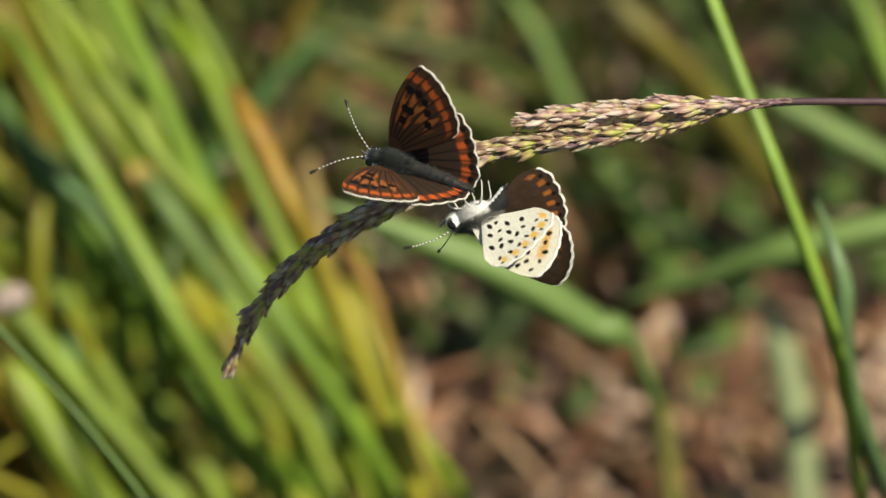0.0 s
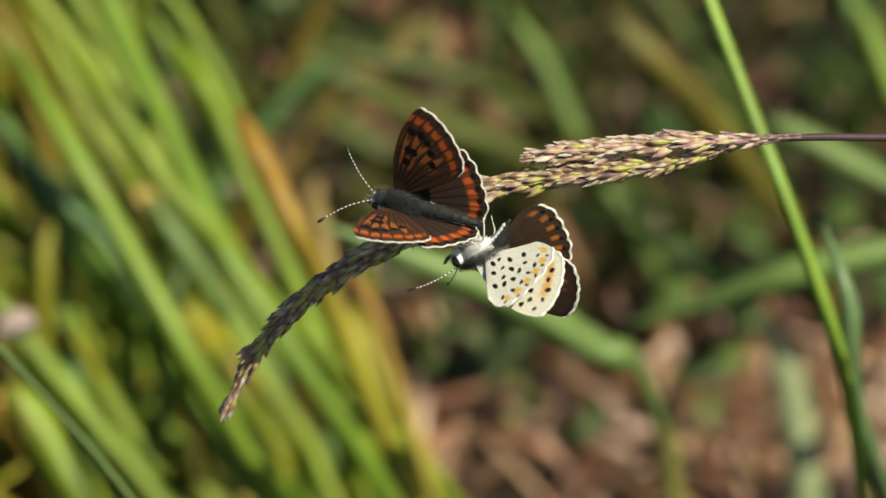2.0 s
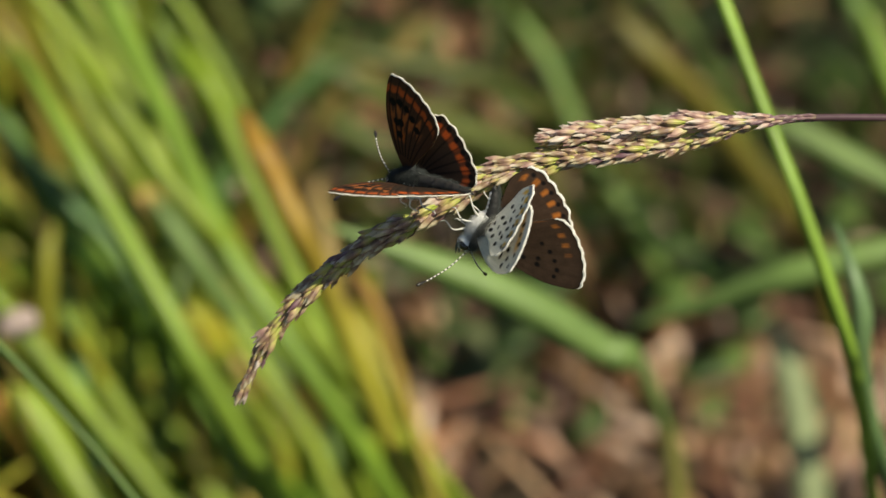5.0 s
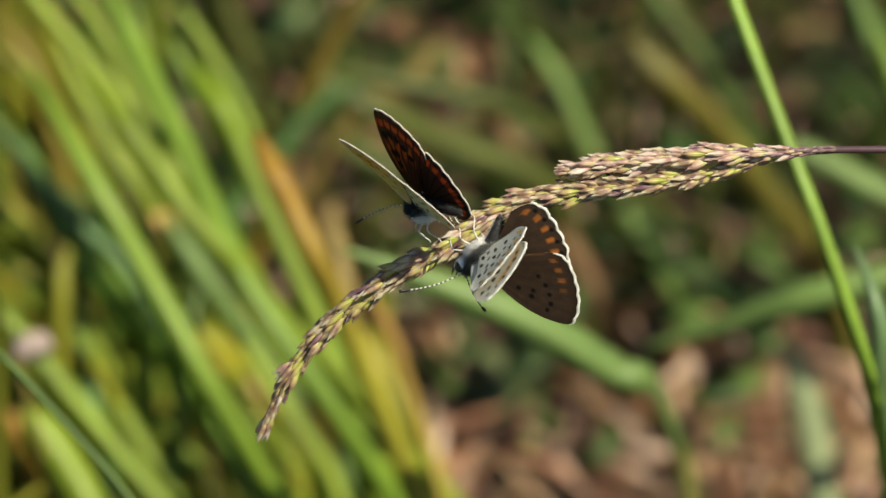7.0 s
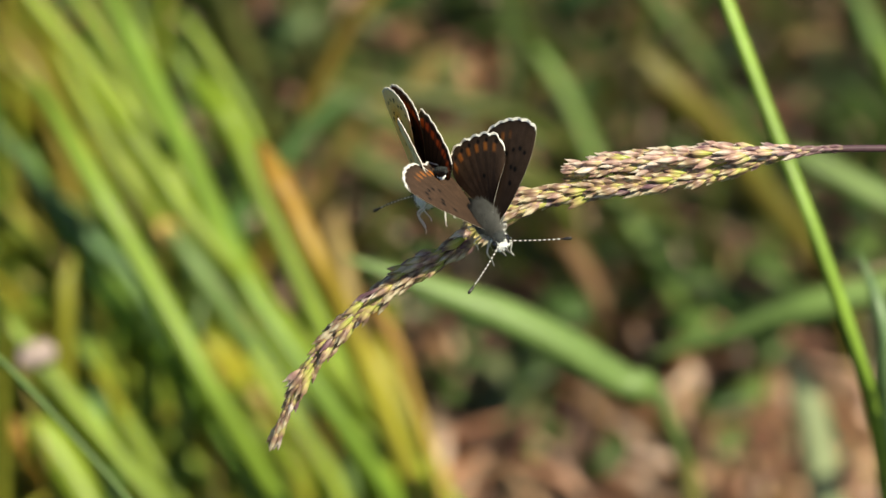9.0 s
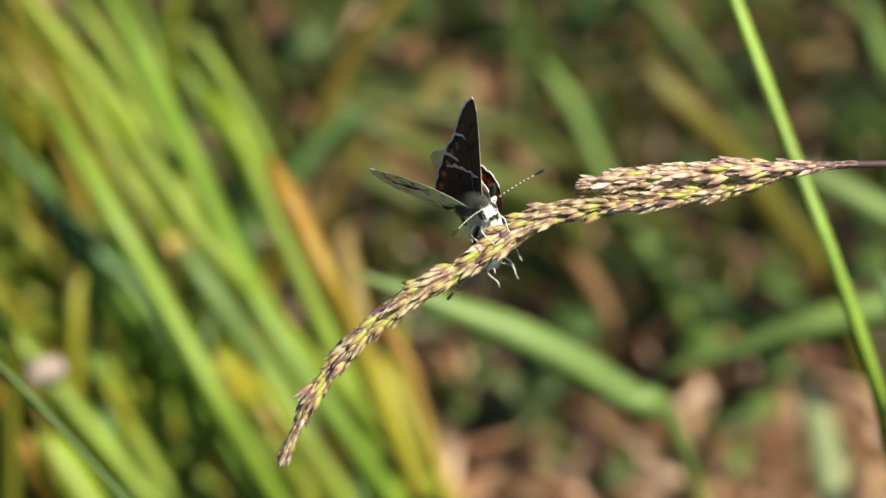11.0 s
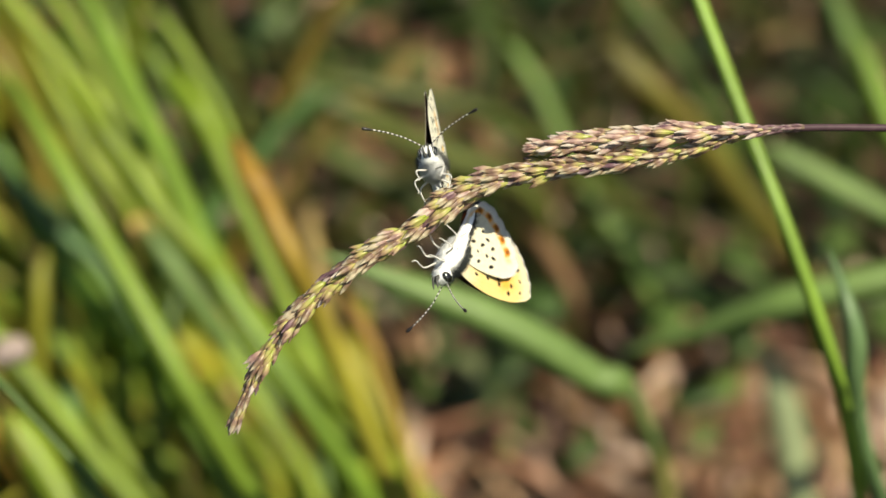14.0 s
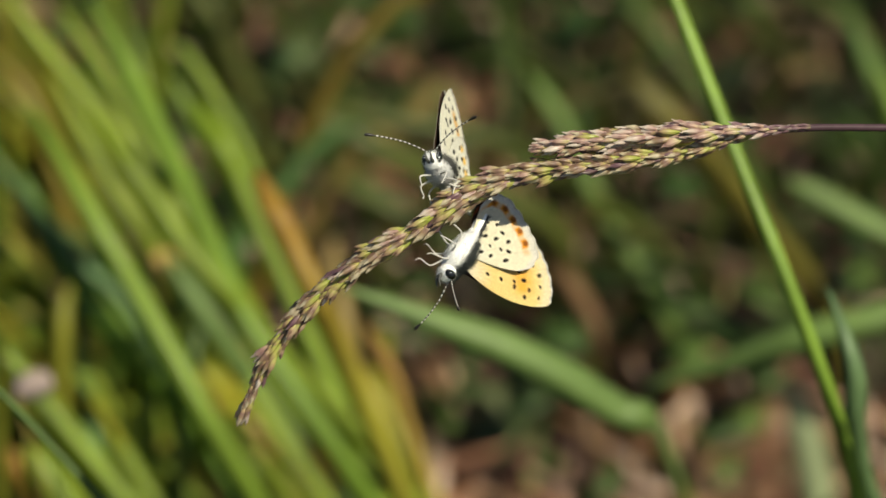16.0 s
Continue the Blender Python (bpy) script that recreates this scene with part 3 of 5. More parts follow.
def herbs():
    rng = random.Random(12)
    pieces = []
    while len(pieces) < 650:
        x, y = rng.uniform(-0.35, 0.35), rng.uniform(0.36, 0.85)
        if len(pieces) < 60:
            cx, cy = ((0.025, 0.365), (0.068, 0.37), (-0.006, 0.375), (0.102, 0.40), (0.05, 0.415))[len(pieces) % 5]
            x, y = rng.gauss(cx, 0.007), rng.gauss(cy, 0.008)
        elif y < 0.455 + 0.03 * math.sin(x * 60) and rng.random() < (0.9 if x > -0.03 else 0.5):
            continue
        z = rng.uniform(0.0, 0.05)
        r = rng.uniform(0.003, 0.010)
        a = rng.uniform(0, 6.28)
        d = Vector((math.cos(a), math.sin(a), rng.uniform(-0.2, 0.5))).normalized()
        path = spline([Vector((x, y, z)), Vector((x, y, z)) + d * r, Vector((x, y, z)) + d * r * 2 + Vector((0, 0, -r * 0.4))], 6)
        u = np.linspace(0, 1, 6)
        w = r * 1.7 * np.sqrt(np.clip(1 - (2 * u - 1) ** 2, 0.01, 1))
        pieces.append(ribbon(path, w, r * 0.06, (-d.y, d.x, 0.2)))
    ob = part("low_herbs", joined(pieces), M_HERB, None)
    tagged(ob, "low dark-green herb leaves between the grass", "herbs", kind="stuff")


def litter(name, label, mat, count, xs, ys, long, wide, seed, keep):
    rng = random.Random(seed)
    pieces = []
    while len(pieces) < count:
        x, y = rng.uniform(*xs), rng.uniform(*ys)
        if not keep(x, y, rng):
            continue
        ln = rng.uniform(*long)
        a = rng.gauss(1.7, 0.7)
        d = Vector((math.cos(a), math.sin(a), rng.gauss(0, 0.2)))
        c = Vector((x, y, rng.uniform(0.0, 0.014)))
        path = spline([c - d * ln / 2, c + Vector((0, 0, rng.uniform(0, 0.006))), c + d * ln / 2], 5)
        wd = rng.uniform(*wide)
        u = np.linspace(0, 1, 5)
        w = wd * np.clip(1 - (2 * u - 1) ** 2, 0.15, 1)
        pieces.append(ribbon(path, w, 0.0003, (-d.y, d.x, rng.gauss(0, 0.4))))
    ob = part(name, joined(pieces), mat, None)
    tagged(ob, label, "litter", kind="stuff")


def patchy(x, y, rng):
    """Pale straw lies in drifts, thickest on the open soil beside the stand of grass."""
    open_soil = (1.0 if x > 0.052 else 0.11 if x > 0.005 else 0.10) if -0.06 < x < 0.16 and y < 0.375 else 0.03
    return rng.random() < open_soil * max(0.10, noise.noise((x * 38, y * 30, 5)) * 1.5 + 0.5)


def all_litter():
    litter("dead_leaves", "dark brown rotting leaves on the soil", M_HUMUS, 900, (-0.55, 0.55), (-0.1, 1.0), (0.008, 0.03), (0.003, 0.009), 13, lambda x, y, r: r.random() < math.exp(-((x - 0.02) / 0.17) ** 2 - ((y - 0.42) / 0.22) ** 2))
    litter("dry_straw", "pale dry straw and leaf scraps on the soil", M_STRAW, 3500, (-0.25, 0.25), (0.20, 0.70), (0.012, 0.05), (0.0008, 0.0045), 16, patchy)


turf()
herbs()
all_litter()

# ---- seed head ----
M_AXIS = plain("purple_stalk", (0.065, 0.034, 0.042), 0.45, 0.4, 0.4, 900)


def spikelet_material(name, cols):
    m, n, l, bsdf, out = material(name)
    info = n.new("ShaderNodeObjectInfo")
    tc = n.new("ShaderNodeTexCoord")
    sep = n.new("ShaderNodeSeparateXYZ")
    l.new(tc.outputs["Generated"], sep.inputs[0])
    ramp = n.new("ShaderNodeValToRGB")
    e = ramp.color_ramp.elements
    while len(e) < len(cols):
        e.new(0.5)
    for k, (p, c) in zip(e, cols):
        k.position, k.color = p, (*c, 1)
    no = n.new("ShaderNodeTexNoise")
    no.inputs["Scale"].default_value = 900
    l.new(tc.outputs["Object"], no.inputs[0])
    a1 = n.new("ShaderNodeMath")
    a1.operation = 'MULTIPLY_ADD'
    a1.inputs[1].default_value = 0.8
    a1.inputs[2].default_value = -0.48
    l.new(info.outputs["Random"], a1.inputs[0])
    a2 = n.new("ShaderNodeMath")
    a2.operation = 'ADD'
    l.new(sep.outputs[0], a2.inputs[0])
    l.new(a1.outputs[0], a2.inputs[1])
    a3 = n.new("ShaderNodeMath")
    a3.operation = 'MULTIPLY_ADD'
    a3.inputs[1].default_value = 0.3
    l.new(no.outputs[0], a3.inputs[0])
    l.new(a2.outputs[0], a3.inputs[2])
    l.new(a3.outputs[0], ramp.inputs[0])
    l.new(ramp.outputs[0], bsdf.inputs["Base Color"])
    bsdf.inputs["Roughness"].default_value = 0.42
    bump = n.new("ShaderNodeBump")
    bump.inputs["Strength"].default_value = 0.4
    bump.inputs["Distance"].default_value = 0.0001
    wv = n.new("ShaderNodeTexWave")
    wv.bands_direction = 'Y'
    wv.inputs["Scale"].default_value = 1600
    l.new(tc.outputs["Object"], wv.inputs[0])
    l.new(wv.outputs[0], bump.inputs["Height"])
    l.new(bump.outputs[0], bsdf.inputs["Normal"])
    tr = n.new("ShaderNodeBsdfTranslucent")
    l.new(ramp.outputs[0], tr.inputs["Color"])
    mix = n.new("ShaderNodeMixShader")
    mix.inputs[0].default_value = 0.2
    l.new(bsdf.outputs[0], mix.inputs[1])
    l.new(tr.outputs[0], mix.inputs[2])
    l.new(mix.outputs[0], out.inputs[0])
    return m


M_HUSK = spikelet_material("green_husk", [(0.0, (0.30, 0.35, 0.05)), (0.30, (0.44, 0.40, 0.12)), (0.50, (0.40, 0.28, 0.15)), (0.66, (0.19, 0.11, 0.085)), (0.84, (0.27, 0.18, 0.11)), (1.0, (0.56, 0.48, 0.33))])
M_HUSK_PINK = spikelet_material("pink_husk", [(0.0, (0.36, 0.36, 0.10)), (0.22, (0.48, 0.39, 0.21)), (0.42, (0.48, 0.32, 0.24)), (0.62, (0.30, 0.17, 0.15)), (0.8, (0.50, 0.35, 0.29)), (1.0, (0.68, 0.58, 0.49))])
M_HUSK_PURPLE = spikelet_material("purple_husk", [(0.0, (0.20, 0.15, 0.09)), (0.35, (0.21, 0.12, 0.13)), (0.6, (0.15, 0.075, 0.095)), (0.82, (0.28, 0.18, 0.18)), (1.0, (0.52, 0.43, 0.38))])


def spikelet_mesh(kind, husk):
    """Two keeled husks clasping each other, tips drawn out; along +x, 1 unit long."""
    rng = random.Random(40 + kind)
    pieces = []
    for off, ln, wd, up in ((0.0, 1.0, 0.138, 0.05), (0.12, 0.86, 0.115, -0.06)):
        rows, sides = 6, 6
        verts, faces = [], []
        for i in range(rows):
            u = i / (rows - 1)
            r = wd * (math.sin(math.pi * min(1, u * 0.92 + 0.06)) ** 0.8) * (1 if u < 0.6 else (1.05 - (u - 0.6) * 1.6))
            r = max(r, 0.008)
            for k in range(sides):
                a = 2 * math.pi * k / sides
                verts.append((off + ln * u, r * math.cos(a), up + r * 1.15 * math.sin(a) + 0.10 * (u - 0.3) ** 2 * (1 if up > 0 else -1) + 0.02 * rng.uniform(-1, 1)))
        for i in range(rows - 1):
            for k in range(sides):
                a, b = i * sides + k, i * sides + (k + 1) % sides
                faces.append((a, b, b + sides, a + sides))
        pieces.append((verts, faces))
    v, f = joined(pieces)
    me = bpy.data.meshes.new("spikelet")
    me.from_pydata([tuple(c * 3.8 * MM for c in q) for q in v], [], f)
    me.materials.append(husk)
    me.polygons.foreach_set("use_smooth", [True] * len(me.polygons))
    return me


SPIKELETS = [spikelet_mesh(k, M_HUSK) for k in range(4)]
PURPLE_SPIKELETS = [spikelet_mesh(k, M_HUSK_PURPLE) for k in range(4)]
PINK_SPIKELETS = [spikelet_mesh(k, M_HUSK_PINK) for k in range(4)]


def clad(axis, path, reach, count, rng, spread=8, kinds=SPIKELETS):
    """Sets overlapping spikelets round an axis, tips towards its end. reach(u): how far out they sit."""
    for k in range(count):
        u = (k + rng.uniform(-0.4, 0.4)) / count
        u = min(max(u, 0.0), 0.995)
        s = u * (len(path) - 1)
        i = min(int(s), len(path) - 2)
        p = path[i] + (path[i + 1] - path[i]) * (s - i)
        t = Vector(path[i + 1] - path[i]).normalized()
        a = k * 2.39996 + rng.uniform(-0.4, 0.4)
        side = t.cross(Vector((0, 0, 1))).normalized()
        up = side.cross(t)
        outw = side * math.cos(a) + up * math.sin(a)
        r = reach(u)
        tilt = radians(spread * min(1, 0.3 + r / (1.1 * MM)) + rng.gauss(0, 7.0))
        x = (t * math.cos(tilt) + outw * math.sin(tilt)).normalized()
        y = x.cross(outw).normalized()
        z = x.cross(y)
        m = Matrix((x, y, z)).transposed().to_4x4()
        m.translation = Vector(p) + outw * r * 0.55
        tint = rng.random()
        sort = PURPLE_SPIKELETS if tint < 0.09 or kinds is PINK_SPIKELETS and u < 0.10 + tint * 0.12 else SPIKELETS if tint < 0.24 else PINK_SPIKELETS if tint > 0.90 else kinds
        ob = new("spikelet", sort[rng.randrange(4)])
        ob.parent = axis
        sc = rng.uniform(0.75, 1.2) * min(1, 0.45 + r / (1.6 * MM))
        ob.matrix_basis = m @ Matrix.Diagonal((sc, sc, sc, 1))


def seed_head_thing():
    rng = random.Random(21)
    root = new("grass_seed_head")
    root.matrix_basis = HANG
    tagged(root, "purplish-green flowering grass seed head on a thin arching stalk", "grass seed head")
    soil = HANG.inverted() @ Vector((0.20, 0.03, -0.03))
    bend = HANG.inverted() @ Vector((0.165, 0.05, 0.24))
    stalk = [Vector(soil), soil.lerp(bend, 0.5) + Vector((0.008, 0, 0)), bend, Vector((0.105, 0.0215, -0.004)), Vector((0.0785, 0.0218, 0)), Vector((0.0653, 0.0217, 0)), Vector((0.0513, 0.0217, 0)), Vector((0.043, 0.0209, 0))]
    path = spline(stalk, 48)
    part("stalk", tube(path, [0.0007 - 0.00015 * k / 47 for k in range(48)]), M_AXIS, root, "thin purplish stalk")
    main = spline([Vector(q) * MM for q in ((45, 21.2, 0), (40, 20, 0), (33, 18, 0.3), (24.7, 17.0, 0.5), (18, 16.2, 0.5), (9.7, 15.0, 0.2), (4, 13.3, 0), (-1.5, 10.7, -0.4))], 60)
    axis = part("upper_axis", tube(main, [0.00035] * 60, 6), M_AXIS, root)
    clad(axis, main, lambda u: (0.08 + 1.0 * min(1, u * 2.0) + 0.55 * max(0, u - 0.6) / 0.4) * MM, 330, rng)
    side = spline([Vector(q) * MM for q in ((52, 21.8, 0.2), (44, 21.4, 0.7), (34, 20.9, 1.0), (26, 20.3, 1.0), (18, 19.5, 1.0), (12.5, 18.7, 0.8))], 40)
    br = part("branch", tube(side, [0.0003] * 40, 6), M_AXIS, root)
    clad(br, side, lambda u: (0.08 + 1.1 * math.sin(math.pi * min(1, 0.02 + u * 0.88)) ** 1.3) * MM, 250, rng, 8, PINK_SPIKELETS)
    pts = [Vector(q) for q in ((0, 0, 0), (-8.3, -5.2, -1.5), (-13.3, -7.6, -3), (-20, -11.9, -5.5), (-25.8, -17.1, -8.5), (-30, -22.7, -11.5), (-33.5, -29.6, -14.8))]
    lowp = spline([q * MM for q in pts], 60)
    low = part("lower_axis", tube(lowp, [0.0003] * 60, 6), M_AXIS, root)
    low.location = (1.3 * MM, 12.0 * MM, 0)
    clad(low, lowp, lambda u: (1.75 - 1.45 * u ** 1.2) * (1 + 0.28 * math.sin(u * 34)) * MM, 300, rng, 7)
    return root, low


seed_head, lower_axis = seed_head_thing()

# ---- butterflies ----
BROWN, BLACK = (0.040, 0.025, 0.017), (0.008, 0.007, 0.007)
M_HAIR = plain("white_hair", (0.90, 0.90, 0.89), 0.7, 0.3, 0.3)
M_FRINGE = plain("white_fringe", (0.62, 0.60, 0.56), 0.7, 0.2, 0.35, 1800)
M_FRINGE_DIM = plain("cream_fringe", (0.54, 0.51, 0.46), 0.7, 0.2, 0.5, 1800)
M_DARKFUR = plain("dark_fur", (0.028, 0.032, 0.032), 0.7, 0.15, 0.4)
M_ASHFUR = plain("ash_fur", (0.62, 0.62, 0.62), 0.7, 0.2, 0.4)
M_GREYFUR = plain("grey_fur", (0.085, 0.085, 0.08), 0.7, 0.15, 0.5)
M_ABDOMEN = plain("abdomen_skin", (0.026, 0.024, 0.024), 0.55, 0.25, 0.5, 1500)
M_EYE = plain("black_eye", (0.004, 0.004, 0.005), 0.12, 0.6, 0.1)
M_LEG = plain("white_leg", (0.55, 0.53, 0.50), 0.5, 0.3, 0.25)
M_ANT = plain("antenna_black", (0.015, 0.012, 0.012), 0.4, 0.4, 0.2)

HINGE = {"fore": (1.0, 0.8, 0.5), "hind": (-0.8, 0.7, 0.4)}
FORE = [(0.0, 13.5), (0.03, 14.4), (0.08, 14.9), (0.15, 15.0), (0.3, 14.8), (0.5, 14.2), (0.7, 13.5), (0.82, 13.0), (0.9, 12.4), (0.96, 11.0), (1.0, 8.6)]
HIND = [(0.0, 8.2), (0.06, 9.6), (0.12, 10.5), (0.18, 11.0), (0.35, 11.0), (0.49, 10.8), (0.65, 10.9), (0.79, 11.0), (0.87, 10.4), (0.94, 9.2), (1.0, 7.5)]


def reach_of(table, s):
    return float(np.interp(s, [a for a, _ in table], [b for _, b in table]))


def wing_point(kind, rho, s):
    """Place on the spread wing, in mm: x ahead, y outward. rho: from hinge to margin, s: from the front edge to the rear edge."""
    if kind == "fore":
        a0, a1, bulge, table = 102.5, 152.6, 19, FORE
    else:
        a0, a1, bulge, table = 116, 197, 6, HIND
    ang = radians(a0 + (a1 - a0) * s - bulge * (1 - s) * (1 - rho) ** 0.8)
    edge = reach_of(table, s)
    if s > 0.04:
        edge *= 1 + (0.012 if kind == "fore" else 0.028) * (abs(math.sin(s * math.pi * (7 if kind == "fore" else 7.5))) - 0.5)
    r = edge * rho
    return r * math.cos(ang), r * math.sin(ang)


def mixed(a, b, f):
    f = min(1, max(0, f))
    return tuple(p + (q - p) * f for p, q in zip(a, b))


def soft(d, r, e):
    return min(1, max(0, (r - d) / e + 0.5))


VEINS = {"fore": [0.10, 0.22, 0.34, 0.47, 0.60, 0.73, 0.86], "hind": [0.12, 0.25, 0.37, 0.5, 0.62, 0.74, 0.87]}


def spots_at(kind, x, y, spots, size):
    best = 0
    for rho, s, k in spots:
        px, py = wing_point(kind, rho, s)
        best = max(best, soft(math.hypot(x - px, y - py), size * k, 0.16))
    return best


UNDER_F = [(0.30, 0.35, 0.9), (0.45, 0.32, 1.0), (0.60, 0.25, 1.1), (0.60, 0.33, 0.9), (0.74, 0.14, 1.0), (0.76, 0.24, 1.0), (0.72, 0.36, 1.0), (0.68, 0.49, 1.1), (0.62, 0.61, 1.0), (0.56, 0.73, 0.9), (0.88, 0.15, 0.8), (0.89, 0.28, 0.9), (0.88, 0.41, 0.9), (0.87, 0.54, 1.0), (0.86, 0.67, 1.0), (0.86, 0.79, 0.9)]
UNDER_H = [(0.22, 0.35, 0.8), (0.24, 0.62, 0.8), (0.36, 0.22, 0.9), (0.38, 0.45, 0.9), (0.40, 0.68, 0.8), (0.50, 0.33, 1.0), (0.52, 0.52, 0.9), (0.58, 0.15, 0.9), (0.63, 0.28, 1.0), (0.66, 0.41, 1.0), (0.63, 0.55, 1.0), (0.66, 0.67, 0.9), (0.58, 0.80, 0.9), (0.80, 0.18, 0.8), (0.80, 0.31, 0.9), (0.80, 0.43, 0.9), (0.79, 0.56, 0.9), (0.79, 0.68, 0.9), (0.78, 0.80, 0.8), (0.93, 0.18, 0.7), (0.93, 0.31, 0.7), (0.93, 0.43, 0.7), (0.92, 0.56, 0.7), (0.92, 0.68, 0.7), (0.92, 0.80, 0.7)]


LUNULES = [(k + 0.5) / 7.5 for k in range(2, 7)]
SPARSE_H = [q for q in UNDER_H if q[0] < 0.7]


def vein_line(kind, s, rho, wide):
    d = min(abs(s - v) for v in VEINS[kind])
    return soft(d * rho * 14, wide, 0.12) if rho > 0.2 else 0


def wing_colour(sex, kind, top, rho, s, x, y, n):
    if top:
        if sex == "female":
            if kind == "fore":
                # orange cells between dark veins, a row of orange lunules along the margin, dark bars among them
                gap = min(abs(s - v) for v in VEINS[kind]) * rho * 14
                cell = soft(gap, 0.16, -0.14)
                ragged = 0.05 * math.sin(s * 31) + 0.04 * math.sin(s * 57 + 1)
                disc = soft(abs(rho - 0.62 - ragged), 0.075 + 0.06 * (n - 0.5), 0.045) * soft(abs(s - 0.42), 0.33, 0.10)
                col = mixed(mixed(BROWN, (0.30, 0.09, 0.02), 0.10), (0.40, 0.125, 0.030), disc * cell * (0.45 + 0.5 * n))
                col = mixed(col, (0.36, 0.10, 0.018), 0.75 * cell * soft(abs(rho - 0.42), 0.06, 0.05) * soft(abs(s - 0.3), 0.16, 0.08))
                band = soft(abs(rho - 0.865 - 0.4 * ragged * 0.3), 0.035, 0.02) * cell * soft(s, 0.90, 0.08)
                col = mixed(col, (0.50, 0.105, 0.022), band * (0.65 + 0.4 * n))
                col = mixed(col, BLACK, spots_at(kind, x, y, [(0.42, 0.29, 1.2), (0.54, 0.24, 1.2), (0.55, 0.33, 1.2), (0.73, 0.16, 1.2), (0.755, 0.28, 1.2), (0.74, 0.405, 1.1), (0.69, 0.53, 1.1), (0.63, 0.66, 1.1)], 0.52))
            else:
                cell = abs(math.sin(math.pi * (s * 7.5)))
                band = soft(abs(rho - 0.86 + 0.03 * cell), 0.055, 0.04) * soft(abs(s - 0.55), 0.42, 0.1)
                col = mixed(BROWN, (0.52, 0.10, 0.02), band * (0.2 + 0.8 * soft(cell, 0.55, -0.3)))
                col = mixed(col, BLACK, spots_at(kind, x, y, [(0.92, v, 1.0) for v in (0.18, 0.31, 0.43, 0.56, 0.68, 0.80)], 0.45))
            col = mixed(col, BLACK, 0.8 * vein_line(kind, s, rho, 0.10))
        else:
            base = mixed((0.044, 0.027, 0.018), (0.074, 0.044, 0.029), n)
            col = mixed(base, BROWN, soft(rho, 0.28, 0.2) * 0.6)
            if kind == "hind":
                col = mixed(col, (0.62, 0.20, 0.03), soft(abs(rho - 0.84), 0.05, 0.03) * soft(abs(math.sin(math.pi * s * 7.5)), 0.9, -0.5) * soft(abs(s - 0.55), 0.36, 0.1))
                col = mixed(col, BLACK, spots_at(kind, x, y, [(0.92, v, 1.0) for v in (0.18, 0.31, 0.43, 0.56, 0.68, 0.80)] + [(0.5, 0.4, 0.9)], 0.34))
            else:
                col = mixed(col, (0.50, 0.17, 0.03), soft(abs(rho - 0.86), 0.035, 0.03) * soft(abs(math.sin(math.pi * s * 7.6)), 0.9, -0.5) * soft(abs(s - 0.72), 0.24, 0.12))
                col = mixed(col, BLACK, spots_at(kind, x, y, [(0.42, 0.30, 1.0), (0.56, 0.26, 1.1), (0.56, 0.36, 1.0), (0.74, 0.16, 0.9), (0.75, 0.26, 1.0), (0.72, 0.38, 0.9), (0.68, 0.5, 1.0), (0.62, 0.62, 0.9)], 0.36))
            col = mixed(col, BROWN, 0.55 * vein_line(kind, s, rho, 0.06))
            col = mixed(col, BROWN, soft(rho, 0.955, -0.04))
        return col
    if kind == "fore":
        pale = (0.76, 0.73, 0.60) if sex == "male" else (0.78, 0.57, 0.22)
        if sex == "female":
            pale = mixed(pale, (0.76, 0.64, 0.40), soft(rho, 0.9, -0.08))
            pale = mixed(pale, (0.80, 0.40, 0.05), 0.9 * soft(abs(rho - 0.70), 0.09, 0.12) * soft(abs(s - 0.35), 0.18, 0.15))
        else:
            pale = mixed(pale, (0.70, 0.42, 0.14), soft(abs(rho - 0.86), 0.04, 0.04) * soft(abs(s - 0.6), 0.28, 0.1))
        spots = UNDER_F
    else:
        pale = (0.76, 0.74, 0.64) if sex == "male" else (0.74, 0.68, 0.50)
        cell = abs(math.sin(math.pi * s * 7.5))
        if sex == "male":
            pale = mixed(pale, (0.80, 0.48, 0.06), soft(abs(rho - 0.862), 0.05, 0.04) * soft(cell, 0.6, -0.4) * (0.75 + 0.4 * n) * soft(abs(s - 0.55), 0.38, 0.1))
            spots = UNDER_H
        else:
            # a row of orange lunules with rusty cores, ash-grey beyond it
            pale = mixed(pale, (0.66, 0.63, 0.58), 0.8 * soft(rho, 0.92, -0.05))
            row = soft(abs(s - 0.60), 0.36, 0.08)
            pale = mixed(pale, (0.76, 0.30, 0.02), soft(abs(rho - 0.855), 0.045, 0.025) * (0.45 + 0.55 * soft(cell, 0.5, -0.4)) * row)
            pale = mixed(pale, (0.20, 0.055, 0.012), 0.85 * spots_at(kind, x, y, [(0.865, v, 1.0) for v in LUNULES], 0.42) * row)
            spots = SPARSE_H
    col = mixed(pale, (0.74, 0.73, 0.70), soft(rho, 0.25, 0.25) * 0.5)
    col = mixed(col, tuple(c * 0.85 for c in col), n * 0.3)
    col = mixed(col, tuple(c * 0.6 for c in col), vein_line(kind, s, rho, 0.05) * 0.28)
    wob = 0.13 * math.sin(x * 2.3 + y) + 0.10 * math.sin(y * 2.9 - x)
    ring = spots_at(kind, x + wob, y - wob, spots, 0.60)
    col = mixed(col, tuple(min(0.9, c * 1.1 + 0.03) for c in col), ring * 0.7)
    return mixed(col, BLACK, spots_at(kind, x + wob, y - wob, spots, (0.40 if kind == "hind" else 0.43) * (1.0 if sex == "male" else 0.8)))


